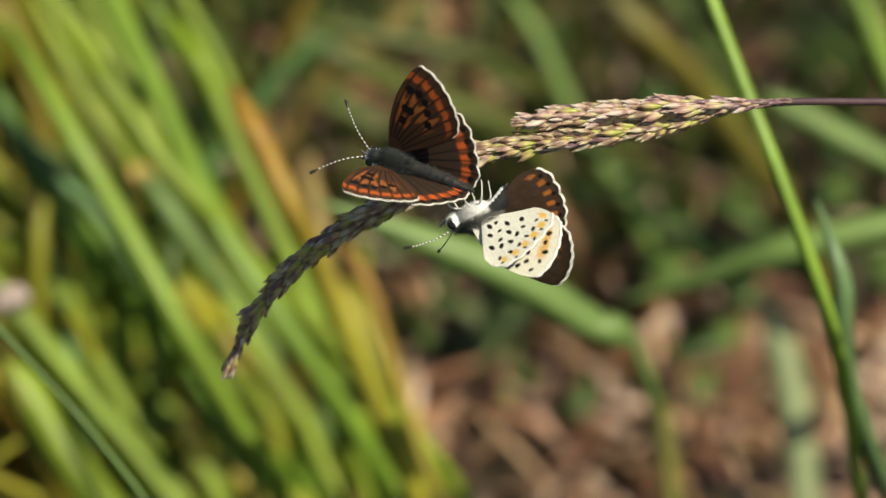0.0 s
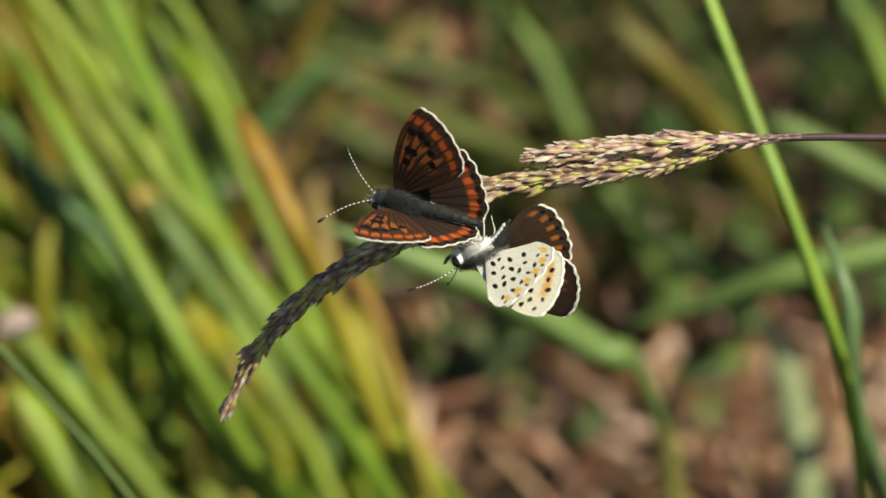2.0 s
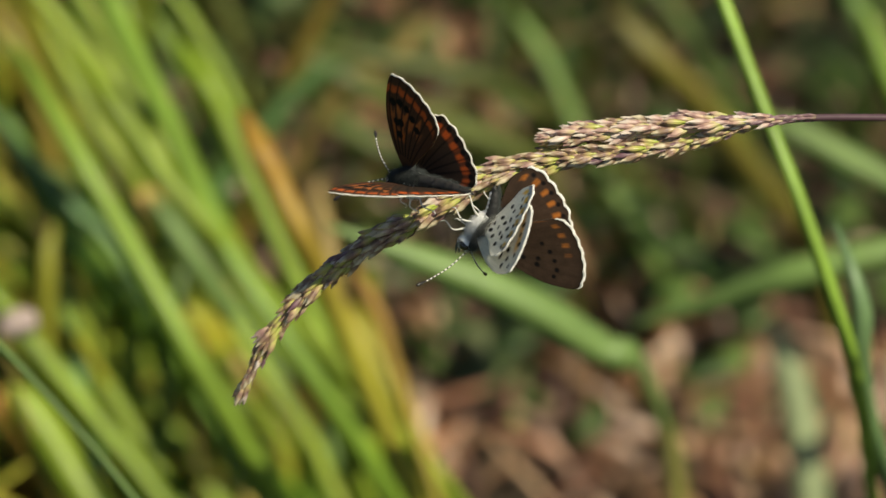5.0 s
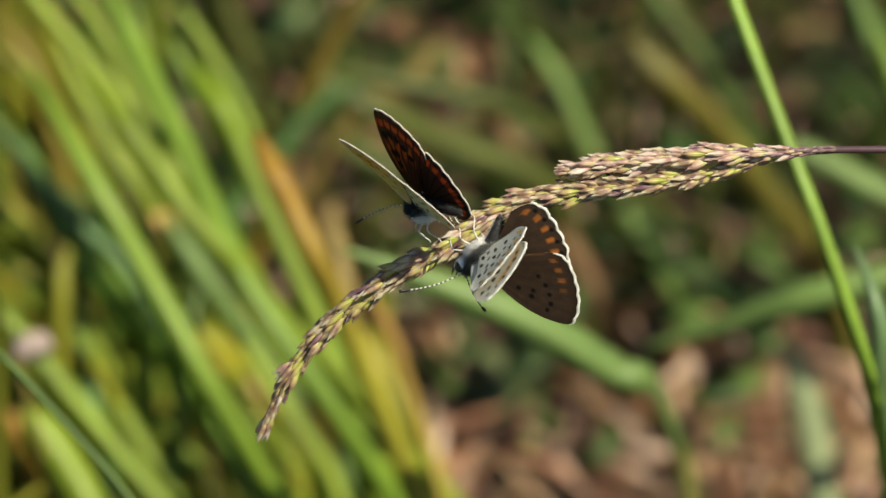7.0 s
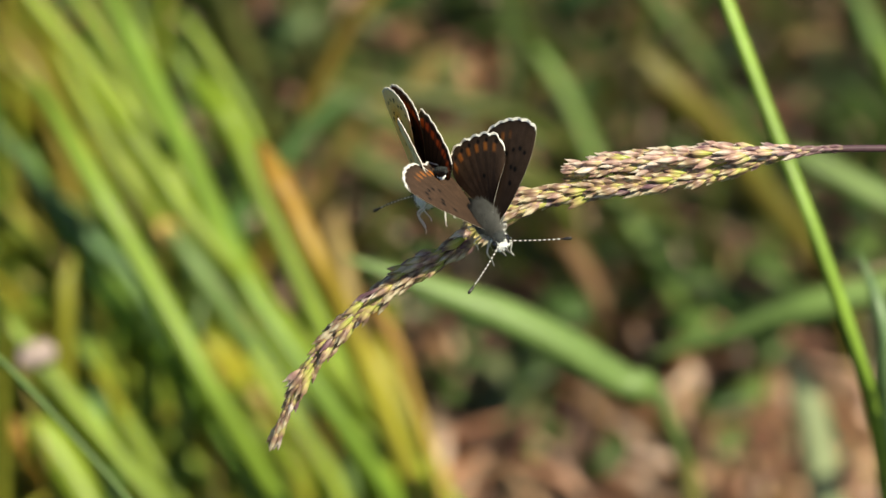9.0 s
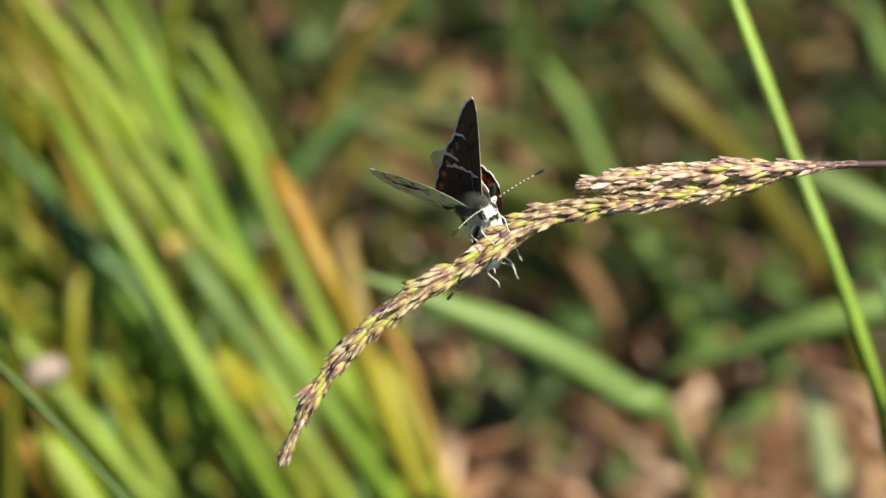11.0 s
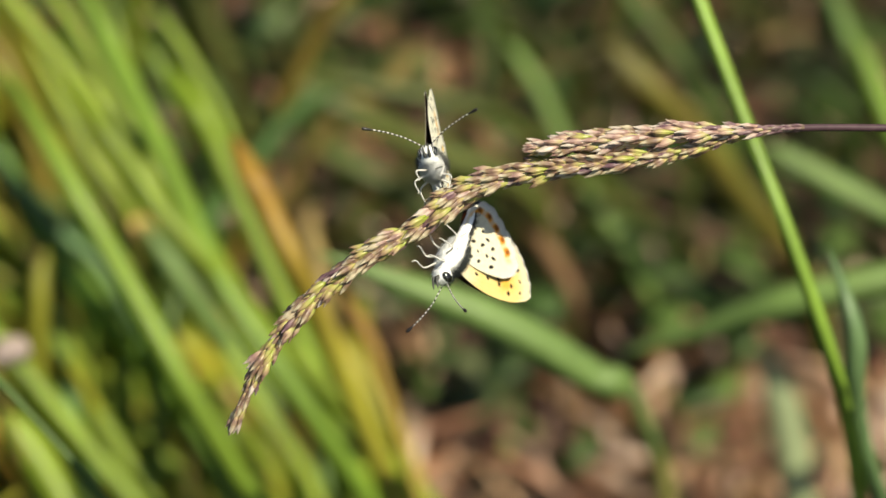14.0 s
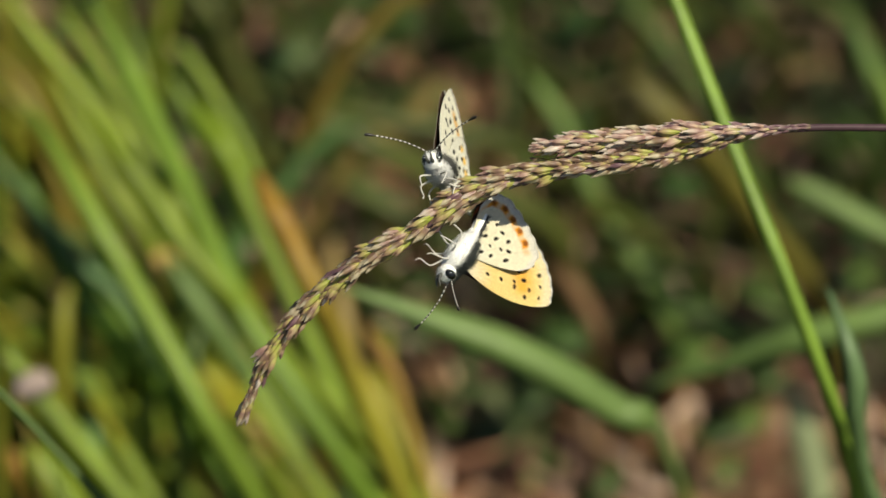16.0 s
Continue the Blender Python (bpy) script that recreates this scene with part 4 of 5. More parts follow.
def wing(name, sex, kind, sign, parent):
    """A thin cambered wing with both scaled faces, its pale fringe as a part."""
    nr, ns = (84, 72) if kind == "fore" else (76, 80)
    verts, cols = [], []
    for top in (True, False):
        for i in range(nr + 1):
            rho = i / nr
            for j in range(ns + 1):
                s = j / ns
                x, y = wing_point(kind, rho, s)
                n = 0.5 + 0.5 * noise.noise((x * 0.9, y * 0.9, 2.0 if top else 9.0))
                camber = 0.5 * math.sin(math.pi * min(1, rho * 0.9)) * (1 - 0.6 * s) + 0.012 * math.cos(s * 44) * rho - (0.22 if kind == "hind" else 0.0)
                thick = 0.035 * (1.3 - rho)
                verts.append((x * MM, sign * y * MM, (camber + (thick if top else -thick)) * MM))
                cols.append((*wing_colour(sex, kind, top, max(rho, 0.001), s, x, y, n), 1))
    side = (nr + 1) * (ns + 1)
    faces = []
    for top in (0, 1):
        for i in range(nr):
            for j in range(ns):
                a = top * side + i * (ns + 1) + j
                q = (a, a + 1, a + ns + 2, a + ns + 1)
                faces.append(q if (top == 0) == (sign < 0) else q[::-1])
    rim = [i * (ns + 1) for i in range(nr + 1)] + [nr * (ns + 1) + j for j in range(1, ns + 1)] + [i * (ns + 1) + ns for i in range(nr - 1, -1, -1)]
    for a, b in zip(rim, rim[1:]):
        faces.append((a, b, b + side, a + side) if sign < 0 else (b, a, a + side, b + side))
    ob = part(name, (verts, faces), M_WING, parent)
    at = ob.data.color_attributes.new("pattern", 'FLOAT_COLOR', 'POINT')
    at.data.foreach_set("color", np.array(cols, np.float32).ravel())
    # fringe of hair-scales along the outer margin
    rng = random.Random(5)
    pieces = []
    m = 150
    for k in range(m):
        s = 0.05 + (0.90 if kind == "fore" else 0.83) * k / m
        x, y = wing_point(kind, 1.0, s)
        x0, y0 = wing_point(kind, 0.988, s)
        x2, y2 = wing_point(kind, 1.0, min(1, s + 0.90 / m * 1.3))
        d = Vector((x - x0, y - y0)).normalized() * rng.uniform(0.12, 0.30) * (0.75 if sex == "male" else 0.36)
        zz = -(0.22 if kind == "hind" else 0.0) + 0.5 * math.sin(math.pi * 0.9) * (1 - 0.6 * s) + 0.012 * math.cos(s * 44)
        q = [(x0, y0), (x + d.x, y + d.y), (x2 + d.x, y2 + d.y), (x2 - (x - x0), y2 - (y - y0))]
        v = [(a * MM, sign * b * MM, (zz + h) * MM) for h in (0.07, -0.07) for a, b in q]
        f = [(0, 1, 2, 3), (7, 6, 5, 4), (0, 4, 5, 1), (1, 5, 6, 2), (2, 6, 7, 3)]
        pieces.append((v, f))
    part("fringe", joined(pieces), M_FRINGE if sex == "male" else M_FRINGE_DIM, ob, "white wing fringe" if sex == "male" else "cream wing fringe")
    return ob


def hairs(rng, count, centre, radii, length, back=0.6, thin=0.035, floor=-2.0):
    """Fine hairs standing off a body; floor keeps them to its upper side."""
    pieces = []
    for _ in range(count):
        d = Vector((rng.gauss(0, 1), rng.gauss(0, 1), rng.gauss(0, 1))).normalized()
        if d.z < floor:
            d.z = -d.z
        p = Vector(centre) + Vector((d.x * radii[0], d.y * radii[1], d.z * radii[2]))
        g = (d + Vector((-back, 0, 0)) + Vector((rng.gauss(0, 0.25), rng.gauss(0, 0.25), rng.gauss(0, 0.25)))).normalized()
        ln = length * rng.uniform(0.6, 1.2)
        s = g.cross(Vector((0.3, 0.5, 0.8))).normalized() * thin
        t = g.cross(s).normalized() * thin
        v = [p + s, p - s * 0.5 + t, p - s * 0.5 - t, p + g * ln]
        pieces.append(([tuple(c * MM for c in q) for q in v], [(0, 1, 3), (1, 2, 3), (2, 0, 3)]))
    return joined(pieces)


def scaled(mesh):
    v, f = mesh
    return [tuple(c * MM for c in q) for q in v], f


def butterfly(sex, label, abdomen):
    """Head ahead on +x, back up on +z; the empty sits in the thorax."""
    rng = random.Random(77 if sex == "male" else 78)
    root = new("butterfly")
    tagged(root, label, "butterfly", group="mating butterflies on the seed head")
    lie = Euler((0, radians(90), 0)).to_matrix()
    wool = M_HAIR if sex == "female" else M_ASHFUR
    low, girth = (-0.30, 0.99) if sex == "female" else (-0.42, 0.80)
    thorax = part("thorax", scaled(ball((-0.2, 0, 0.1), (1.5, 1.4, 2.6), 16, 12, lie)), M_DARKFUR, root)
    part("back_hair", hairs(rng, 3200, (-0.5, 0, 0.3), (2.7, 1.75, 1.40), 1.05, 0.8, 0.024, 0.12), M_DARKFUR if sex == "female" else M_GREYFUR, thorax, "dark grey-blue hair" if sex == "female" else "grey hair")
    part("breast", scaled(ball((0.1, 0, -0.38), (1.3, 1.42, 2.35), 16, 12, lie)), wool, thorax, "white woolly breast")
    part("breast_hair", hairs(rng, 4800, (0.1, 0, -0.45) if sex == "male" else (-0.7, 0, -0.35), (2.3, 1.38, 1.25) if sex == "male" else (3.0, 1.75, 1.2), 0.7, 0.5, 0.026), wool, thorax, "white woolly hair")
    if sex == "female":
        for sgn in (1, -1):
            part("flank_hair", hairs(rng, 1100, (-1.3, 0.85 * sgn, -0.1), (3.4, 0.7, 0.6), 0.6, 0.9, 0.026), wool, thorax, "white woolly hair")
    path = spline(abdomen, 26)
    rad = [(1.0 if sex == "female" else 0.9) * (1.0 - 0.5 * abs(k / 25 - 0.25) ** 1.3) * (1 - 0.35 * (k / 25) ** 3) * (1 - 0.8 * (k / 25) ** 9) * (1 + 0.06 * math.sin(k * 2.1)) for k in range(26)]
    belly = part("abdomen", scaled(tube(path, rad, 14)), M_ABDOMEN, root)
    part("abdomen_hair", joined([hairs(rng, 150, tuple(path[k]), (0.7, rad[k], rad[k]), 0.6, 1.4, 0.026, 0.2) for k in range(0, 24, 2)]), M_DARKFUR, belly)
    part("belly", scaled(tube([p + Vector((0, 0, low)) for p in map(Vector, path[:21])], [r * (girth if k < 20 else 0.3) for k, r in enumerate(rad[:21])], 14)), wool, belly, "white underside")
    head = part("head", scaled(ball((3.0, 0, -0.15), (1.15, 1.35, 1.15), 16, 12)), M_HAIR, root)
    part("face_hair", hairs(rng, 700, (3.1, 0, -0.25), (1.1, 1.2, 1.1), 0.45, -0.4, 0.026), M_HAIR, head, "white facial hair")
    part("crown", scaled(ball((2.75, 0, 0.45), (1.05, 1.0, 0.98), 14, 10)), M_DARKFUR, head, "dark crown")
    part("crown_hair", hairs(rng, 500, (2.75, 0, 0.6), (1.0, 0.95, 0.9), 0.4, 0.1, 0.026), M_DARKFUR if sex == "female" else M_GREYFUR, head)
    for sgn in (1, -1):
        part("eye", scaled(ball((3.35, 0.92 * sgn, 0.0), (0.66, 0.56, 0.86), 18, 14)), M_EYE, head, "black compound eye")
        part("palp", scaled(tube(spline([(3.8, 0.3 * sgn, -0.9), (4.7, 0.35 * sgn, -0.8), (5.5, 0.4 * sgn, -0.1)], 8), [0.2, 0.26, 0.25, 0.22, 0.18, 0.14, 0.09, 0.03])), M_GREYFUR, head)
        out = 1.0 if sex == "female" else 1.4
        far = 1.0 if sex == "female" else 0.84
        ap = spline([(3.8, 0.45 * sgn, 0.8), (3.8 + 2.2 * far, 2.0 * out * sgn, 1.6), (3.8 + 4.2 * far, 3.9 * out * sgn, 2.0), (3.8 + 5.8 * far, 5.7 * out * sgn, 2.1)], 60)
        ant = part("antenna", scaled(tube(ap, [0.085 if k < 48 else 0.085 + 0.15 * math.sin((k - 48) / 11 * math.pi * 0.85) for k in range(60)], 7)), M_ANT, head, "black antenna ringed with white, clubbed")
        rings = [tube(ap[k:k + 3], [0.094] * 3, 7) for k in range(1, 47, 4)]
        part("antenna_rings", scaled(joined(rings)), M_LEG, ant)
        for px, reach, ang in ((1.5, 3.4, 35), (0.2, 3.6, 85), (-1.0, 3.9, 130)):
            a = radians(ang)
            hip = Vector((px, 0.7 * sgn, -1.5))
            knee = hip + Vector((math.cos(a) * 1.5, sgn * 1.5 * math.sin(a) + sgn * 0.3, -0.7))
            foot = knee + Vector((math.cos(a) * 0.6, -sgn * 0.4, -1.8))
            toe = foot + Vector((math.cos(a) * 0.5 + 0.3, 0.1 * sgn, -0.5))
            part("leg", scaled(tube(spline([hip, knee, foot, toe], 14), [0.15, 0.15, 0.14, 0.13, 0.12, 0.11, 0.10, 0.09, 0.085, 0.08, 0.07, 0.065, 0.06, 0.05], 6)), M_LEG, root, "thin white leg")
    k = 1.08 if sex == "male" else 1.10
    root.scale = (k, k, k)
    wings = {}
    for kind, (hx, hy, hz) in HINGE.items():
        for sd, sgn in (("l", 1), ("r", -1)):
            w = wing(kind + "wing", sex, kind, sgn, root)
            w.location = (hx * MM, sgn * hy * MM, hz * MM)
            wings[kind + "_" + sd] = w
    return root, wings


female, fw = butterfly("female", "orange-spangled dark brown copper butterfly with half-open wings", [(-1.4, 0, 0.2), (-4, 0, 0.4), (-8, 0, 0.1), (-11.8, 0, -0.9)])
female_fore_l, female_fore_r, female_hind_l, female_hind_r = fw["fore_l"], fw["fore_r"], fw["hind_l"], fw["hind_r"]
male, mw = butterfly("male", "brown copper butterfly with black-dotted cream underwings", [(-1.4, 0, -0.1), (-2.8, 0, -0.7), (-4.2, 0, -1.8), (-5.4, 0, -3.2)])
male_fore_l, male_fore_r, male_hind_l, male_hind_r = mw["fore_l"], mw["fore_r"], mw["hind_l"], mw["hind_r"]

# ---- what moves ----


def beats(kind, sign, rows):
    """Rows of (seconds, flap, sweep, twist) in degrees, about the wing's hinge, as rows for walk()."""
    hx, hy, hz = HINGE[kind]
    at = Matrix.Translation((hx * MM, sign * hy * MM, hz * MM))
    return [(t, at @ pose(0, 0, 0, sign * flap) @ pose(0, 0, 0, 0, 0, -sign * sweep) @ pose(0, 0, 0, 0, twist)) for t, flap, sweep, twist in rows]



def motions():
    # the seed head sways in the light wind, its lower half nods a little
    walk(seed_head, [
        (0, pose(0, 0, 0.3, 55.000, 0.000, 0.000)),
        (0.5, pose(0.0005, 0.00008, 0.30015, 55.000, 0.000, 0.000)),
        (1, pose(0.00125, 0.00084, 0.30124, 55.000, 0.000, 0.000)),
        (1.5, pose(0.00067, -0.00009, 0.29996, 55.000, 0.000, 0.000)),
        (2, pose(0.0005, -0.00102, 0.29868, 55.000, 0.000, 0.000)),
        (2.5, pose(0.00075, -0.00182, 0.29751, 55.000, 0.000, 0.000)),
        (3, pose(0.00075, -0.00119, 0.29839, 55.000, 0.000, 0.000)),
        (3.5, pose(0.00108, -0.00009, 0.29996, 55.000, 0.000, 0.000)),
        (4, pose(0.0015, 0.00043, 0.30072, 55.000, 0.000, 0.000)),
        (4.2, pose(0.00164, 0.00047, 0.30079, 55.000, 0.000, 0.000)),
        (4.9, pose(0.00214, 0.0006, 0.30099, 55.000, 0.000, 0.000)),
        (5.6, pose(0.00262, 0.00066, 0.3011, 55.000, 0.000, 0.000)),
        (6.3, pose(0.00306, 0.00062, 0.30106, 55.000, 0.000, 0.000)),
        (6.5, pose(0.00317, 0.00058, 0.30101, 55.000, 0.000, 0.000)),
        (7, pose(0.00308, -0.00018, 0.29992, 55.000, 0.000, 0.000)),
        (7.5, pose(0.00242, -0.00024, 0.29986, 55.000, 0.000, 0.000)),
        (8, pose(0.00283, 0.00006, 0.30026, 55.000, 0.000, 0.000)),
        (8.5, pose(0.00292, 0.00075, 0.3012, 55.000, 0.000, 0.000)),
        (9, pose(0.0035, 0.00066, 0.30116, 55.000, 0.000, 0.000)),
        (9.2, pose(0.00358, 0.00013, 0.30041, 55.000, 0.000, 0.000)),
        (9.9, pose(0.00388, 0.00027, 0.30061, 55.000, 0.000, 0.000)),
        (10.6, pose(0.00417, 0.00054, 0.30098, 55.000, 0.000, 0.000)),
        (11.3, pose(0.00459, 0.00081, 0.30136, 55.000, 0.000, 0.000)),
        (11.5, pose(0.00525, 0.00091, 0.3015, 55.000, 0.000, 0.000)),
        (12, pose(0.0065, 0.00176, 0.30273, 55.000, 0.000, 0.000)),
        (12.5, pose(0.00617, 0.00192, 0.30312, 55.000, 0.000, 0.000)),
        (13, pose(0.00483, 0.00069, 0.30145, 55.000, 0.000, 0.000)),
        (13.5, pose(0.00358, 0.00166, 0.30281, 55.000, 0.000, 0.000)),
        (14, pose(0.00167, 0.00201, 0.30327, 55.000, 0.000, 0.000)),
        (14.5, pose(0.00142, 0.0012, 0.3021, 55.000, 0.000, 0.000)),
        (15, pose(0.00033, 0.00257, 0.3041, 55.000, 0.000, 0.000)),
        (15.5, pose(-0.001, 0.00339, 0.30535, 55.000, 0.000, 0.000)),
        (16, pose(-0.00083, 0.00475, 0.30745, 55.000, 0.000, 0.000)),
    ])
    walk(lower_axis, [
        (0, pose(0.0013, 0.012, 0, 0.085, -0.096, -0.000)),
        (1.5, pose(0.0013, 0.012, 0, -3.606, 4.296, -0.658)),
        (3.5, pose(0.0013, 0.012, 0, -5.269, 5.998, -0.430)),
        (7, pose(0.0013, 0.012, 0, -5.786, 6.201, 0.495)),
        (9, pose(0.0013, 0.012, 0, -8.147, 8.198, 2.108)),
        (12.5, pose(0.0013, 0.012, 0, -12.623, 13.427, 0.448)),
        (14.5, pose(0.0013, 0.012, 0, -12.804, 13.263, 1.893)),
        (16, pose(0.0013, 0.012, 0, -6.408, 6.432, 1.686)),
    ])
    foot = swaying_stalk.location.copy()
    walk(swaying_stalk, [(t, pose(*foot, 0, a, 0)) for t, a in ((0, 0.00), (3.5, 0.17), (7, 0.56), (9, 0.29), (12.5, 0.57), (14.5, 0.00), (16, -0.80))])
    foot = swaying_blade.location.copy()
    walk(swaying_blade, [(t, pose(*foot, 0, a, 0)) for t, a in ((0, 0.00), (3.5, 0.18), (7, 0.64), (9, 0.68), (12.5, 1.13), (14.5, 0.18), (16, -0.50))])
    walk(female, [
        (0, pose(-0.00702, 0.00065, 0.31470, -32.50, -1.03, 151.29)),
        (0.5, pose(-0.00658, 0.00082, 0.31463, -32.97, -0.54, 151.98)),
        (1, pose(-0.00593, 0.00170, 0.31540, -33.66, 0.18, 152.97)),
        (1.5, pose(-0.00662, 0.00092, 0.31375, -34.44, 1.02, 154.11)),
        (2, pose(-0.00691, 0.00013, 0.31209, -35.20, 1.88, 155.24)),
        (2.5, pose(-0.00675, -0.00055, 0.31060, -35.84, 2.63, 156.21)),
        (3, pose(-0.00682, 0.00017, 0.31126, -36.27, 3.16, 156.86)),
        (3.5, pose(-0.00683, 0.00134, 0.31435, -29.44, 12.46, 146.63)),
        (4, pose(-0.00607, 0.00172, 0.31425, -32.52, 13.75, 147.06)),
        (4.1, pose(-0.00593, 0.00171, 0.31412, -33.14, 14.01, 147.14)),
        (4.2, pose(-0.00591, 0.00186, 0.31411, -33.01, 14.35, 146.33)),
        (4.9, pose(-0.00595, 0.00352, 0.31376, -31.80, 18.47, 136.63)),
        (5.6, pose(-0.00615, 0.00554, 0.31317, -31.33, 23.89, 124.05)),
        (6.3, pose(-0.00620, 0.00689, 0.31264, -31.81, 27.77, 114.70)),
        (6.5, pose(-0.00599, 0.00667, 0.31191, -27.52, 30.70, 116.80)),
        (7, pose(-0.00633, 0.00629, 0.31145, -28.15, 28.58, 117.79)),
        (7.5, pose(-0.00666, 0.00595, 0.31077, -24.42, 30.01, 117.45)),
        (7.8, pose(-0.00830, 0.00751, 0.31000, -21.22, 32.08, 119.35)),
        (8, pose(-0.00774, 0.01136, 0.31089, -50.01, 25.19, 96.35)),
        (8.2, pose(-0.00770, 0.01080, 0.31234, -39.93, 24.75, 93.40)),
        (8.5, pose(-0.00629, 0.01090, 0.31179, -18.65, 53.74, 92.34)),
        (9, pose(-0.00604, 0.01125, 0.31256, -10.66, 49.36, 105.16)),
        (9.2, pose(-0.00556, 0.01075, 0.31141, -11.21, 51.17, 104.95)),
        (9.9, pose(-0.00296, 0.01111, 0.30932, -15.22, 61.51, 102.86)),
        (10.6, pose(0.00007, 0.01164, 0.30696, -24.83, 73.62, 95.43)),
        (11.3, pose(0.00243, 0.01209, 0.30540, -45.85, 81.45, 75.91)),
        (11.5, pose(0.00270, 0.01202, 0.30537, -63.54, 82.21, 51.44)),
        (11.6, pose(0.00288, 0.01207, 0.30547, -73.15, 82.16, 38.44)),
        (12, pose(0.00258, 0.01216, 0.30590, -113.96, 72.26, -32.94)),
        (12.2, pose(0.00349, 0.01185, 0.30570, -142.73, 68.50, -63.35)),
        (12.5, pose(0.00338, 0.00889, 0.30284, -154.27, 29.28, -85.01)),
        (12.7, pose(0.00388, 0.00609, 0.30234, -153.30, 11.83, -103.01)),
        (13, pose(0.00136, 0.00396, 0.29919, -164.24, 9.81, -111.61)),
        (13.5, pose(0.00268, 0.00506, 0.30070, -152.64, 17.39, -118.68)),
        (14, pose(0.00106, 0.00652, 0.30270, -143.06, 12.95, -110.58)),
        (14.5, pose(0.00106, 0.00466, 0.30085, -138.07, 13.60, -112.06)),
        (15, pose(0.00040, 0.00513, 0.30247, -122.08, -8.24, -111.93)),
        (15.5, pose(-0.00093, 0.00762, 0.30552, -133.29, 13.14, -117.95)),
        (16, pose(-0.00124, 0.00929, 0.30744, -136.07, 17.93, -118.93)),
    ])
    walk(female_fore_l, beats("fore", 1, [
        (0, 51.2, 8.6, -1.9), (3, 53.0, 7.5, -2.9), (3.5, 50.6, 4.6, -2.7), (4.1, 49.6, 2.8, -2.2), (6.3, 67.3, 11.5, -3.0), (6.5, 71.7, 4.5, -4.3),
        (7, 82.4, 9.1, -4.3), (7.5, 83.8, 11.5, -2.8), (7.8, 85.3, 10.6, -4.9), (8, 88.1, 8.0, -1.0), (8.2, 91.3, 1.5, -7.9), (8.5, 91.1, 9.6, 2.1),
        (9, 91.0, 16.2, 0.4), (11.3, 90.8, -8.1, 0.0), (11.6, 90.8, -7.4, -0.0), (12, 90.8, 0.1, 0.0), (12.2, 88.6, 0.8, -0.0), (12.5, 84.7, -0.8, 0.1),
        (12.7, 89.8, -9.8, 0.0), (13, 90.7, -4.0, 0.0), (13.5, 91.1, -6.4, 0.9), (14, 91.2, -10.9, 1.5), (14.5, 91.1, -8.1, -0.0), (15, 91.2, -6.3, 2.9),
        (15.5, 91.1, -6.9, 1.7), (16, 91.0, -7.5, -0.0)]))
    walk(female_fore_r, beats("fore", -1, [
        (0, 49.3, 1.7, 5.4), (3, 49.5, 0.1, 5.2), (3.5, 48.8, 0.6, 4.3), (4.1, 53.9, 0.8, 6.9), (6.3, 69.2, 15.1, -5.8), (6.5, 76.1, 11.9, -4.2),
        (7, 80.5, 6.3, -2.5), (7.5, 89.1, 6.0, -4.5), (7.8, 87.7, 9.7, -4.0), (8, 88.7, 2.5, -1.5), (8.2, 91.2, 0.0, -1.0), (8.5, 89.4, 12.7, -3.5),
        (9, 90.3, 12.8, 0.4), (11.3, 90.8, -2.4, -0.0), (11.6, 90.8, -2.2, -0.0), (12, 90.8, -1.8, -0.0), (12.2, 90.8, 1.0, -0.0), (12.5, 80.0, -4.3, -0.2),
        (12.7, 87.6, -12.0, 0.2), (13, 91.1, -8.5, 0.7), (13.5, 91.1, -3.0, 0.1), (14, 91.2, -10.7, 0.6), (14.5, 91.1, -4.2, 0.9), (15, 91.2, -1.3, -0.6),
        (15.5, 91.2, -3.8, -0.0), (16, 91.1, -4.1, 1.3)]))
    walk(female_hind_l, beats("hind", 1, [
        (0, 46.0, 2.8, -1.5), (3, 47.3, 0.7, -5.7), (3.5, 45.4, 0.3, -1.6), (4.1, 44.9, -3.3, 0.5), (6.3, 66.0, 1.5, -3.2), (6.5, 68.6, -3.8, -0.6),
        (7, 82.5, -2.3, -6.0), (7.5, 82.5, -2.5, -2.1), (7.8, 84.5, -0.2, -6.7), (8, 91.0, -5.0, -10.1), (8.2, 88.9, 9.8, -7.4), (8.5, 89.0, -1.5, -5.5),
        (9, 88.6, 2.3, -8.8), (11.3, 87.8, -0.0, 0.0), (11.6, 87.8, -0.0, 0.0), (12, 87.8, 0.0, -0.0), (12.2, 85.6, 0.0, 0.0), (12.5, 82.6, -0.2, -0.0),
        (12.7, 87.8, -2.5, 0.0), (13, 88.7, -1.0, -0.0), (13.5, 90.0, -0.4, 4.4), (14, 90.3, 2.1, 4.9), (14.5, 90.3, -0.5, 5.3), (15, 90.9, 1.7, 4.9),
        (15.5, 90.3, 0.3, 4.4), (16, 90.3, -0.2, 4.9)]))
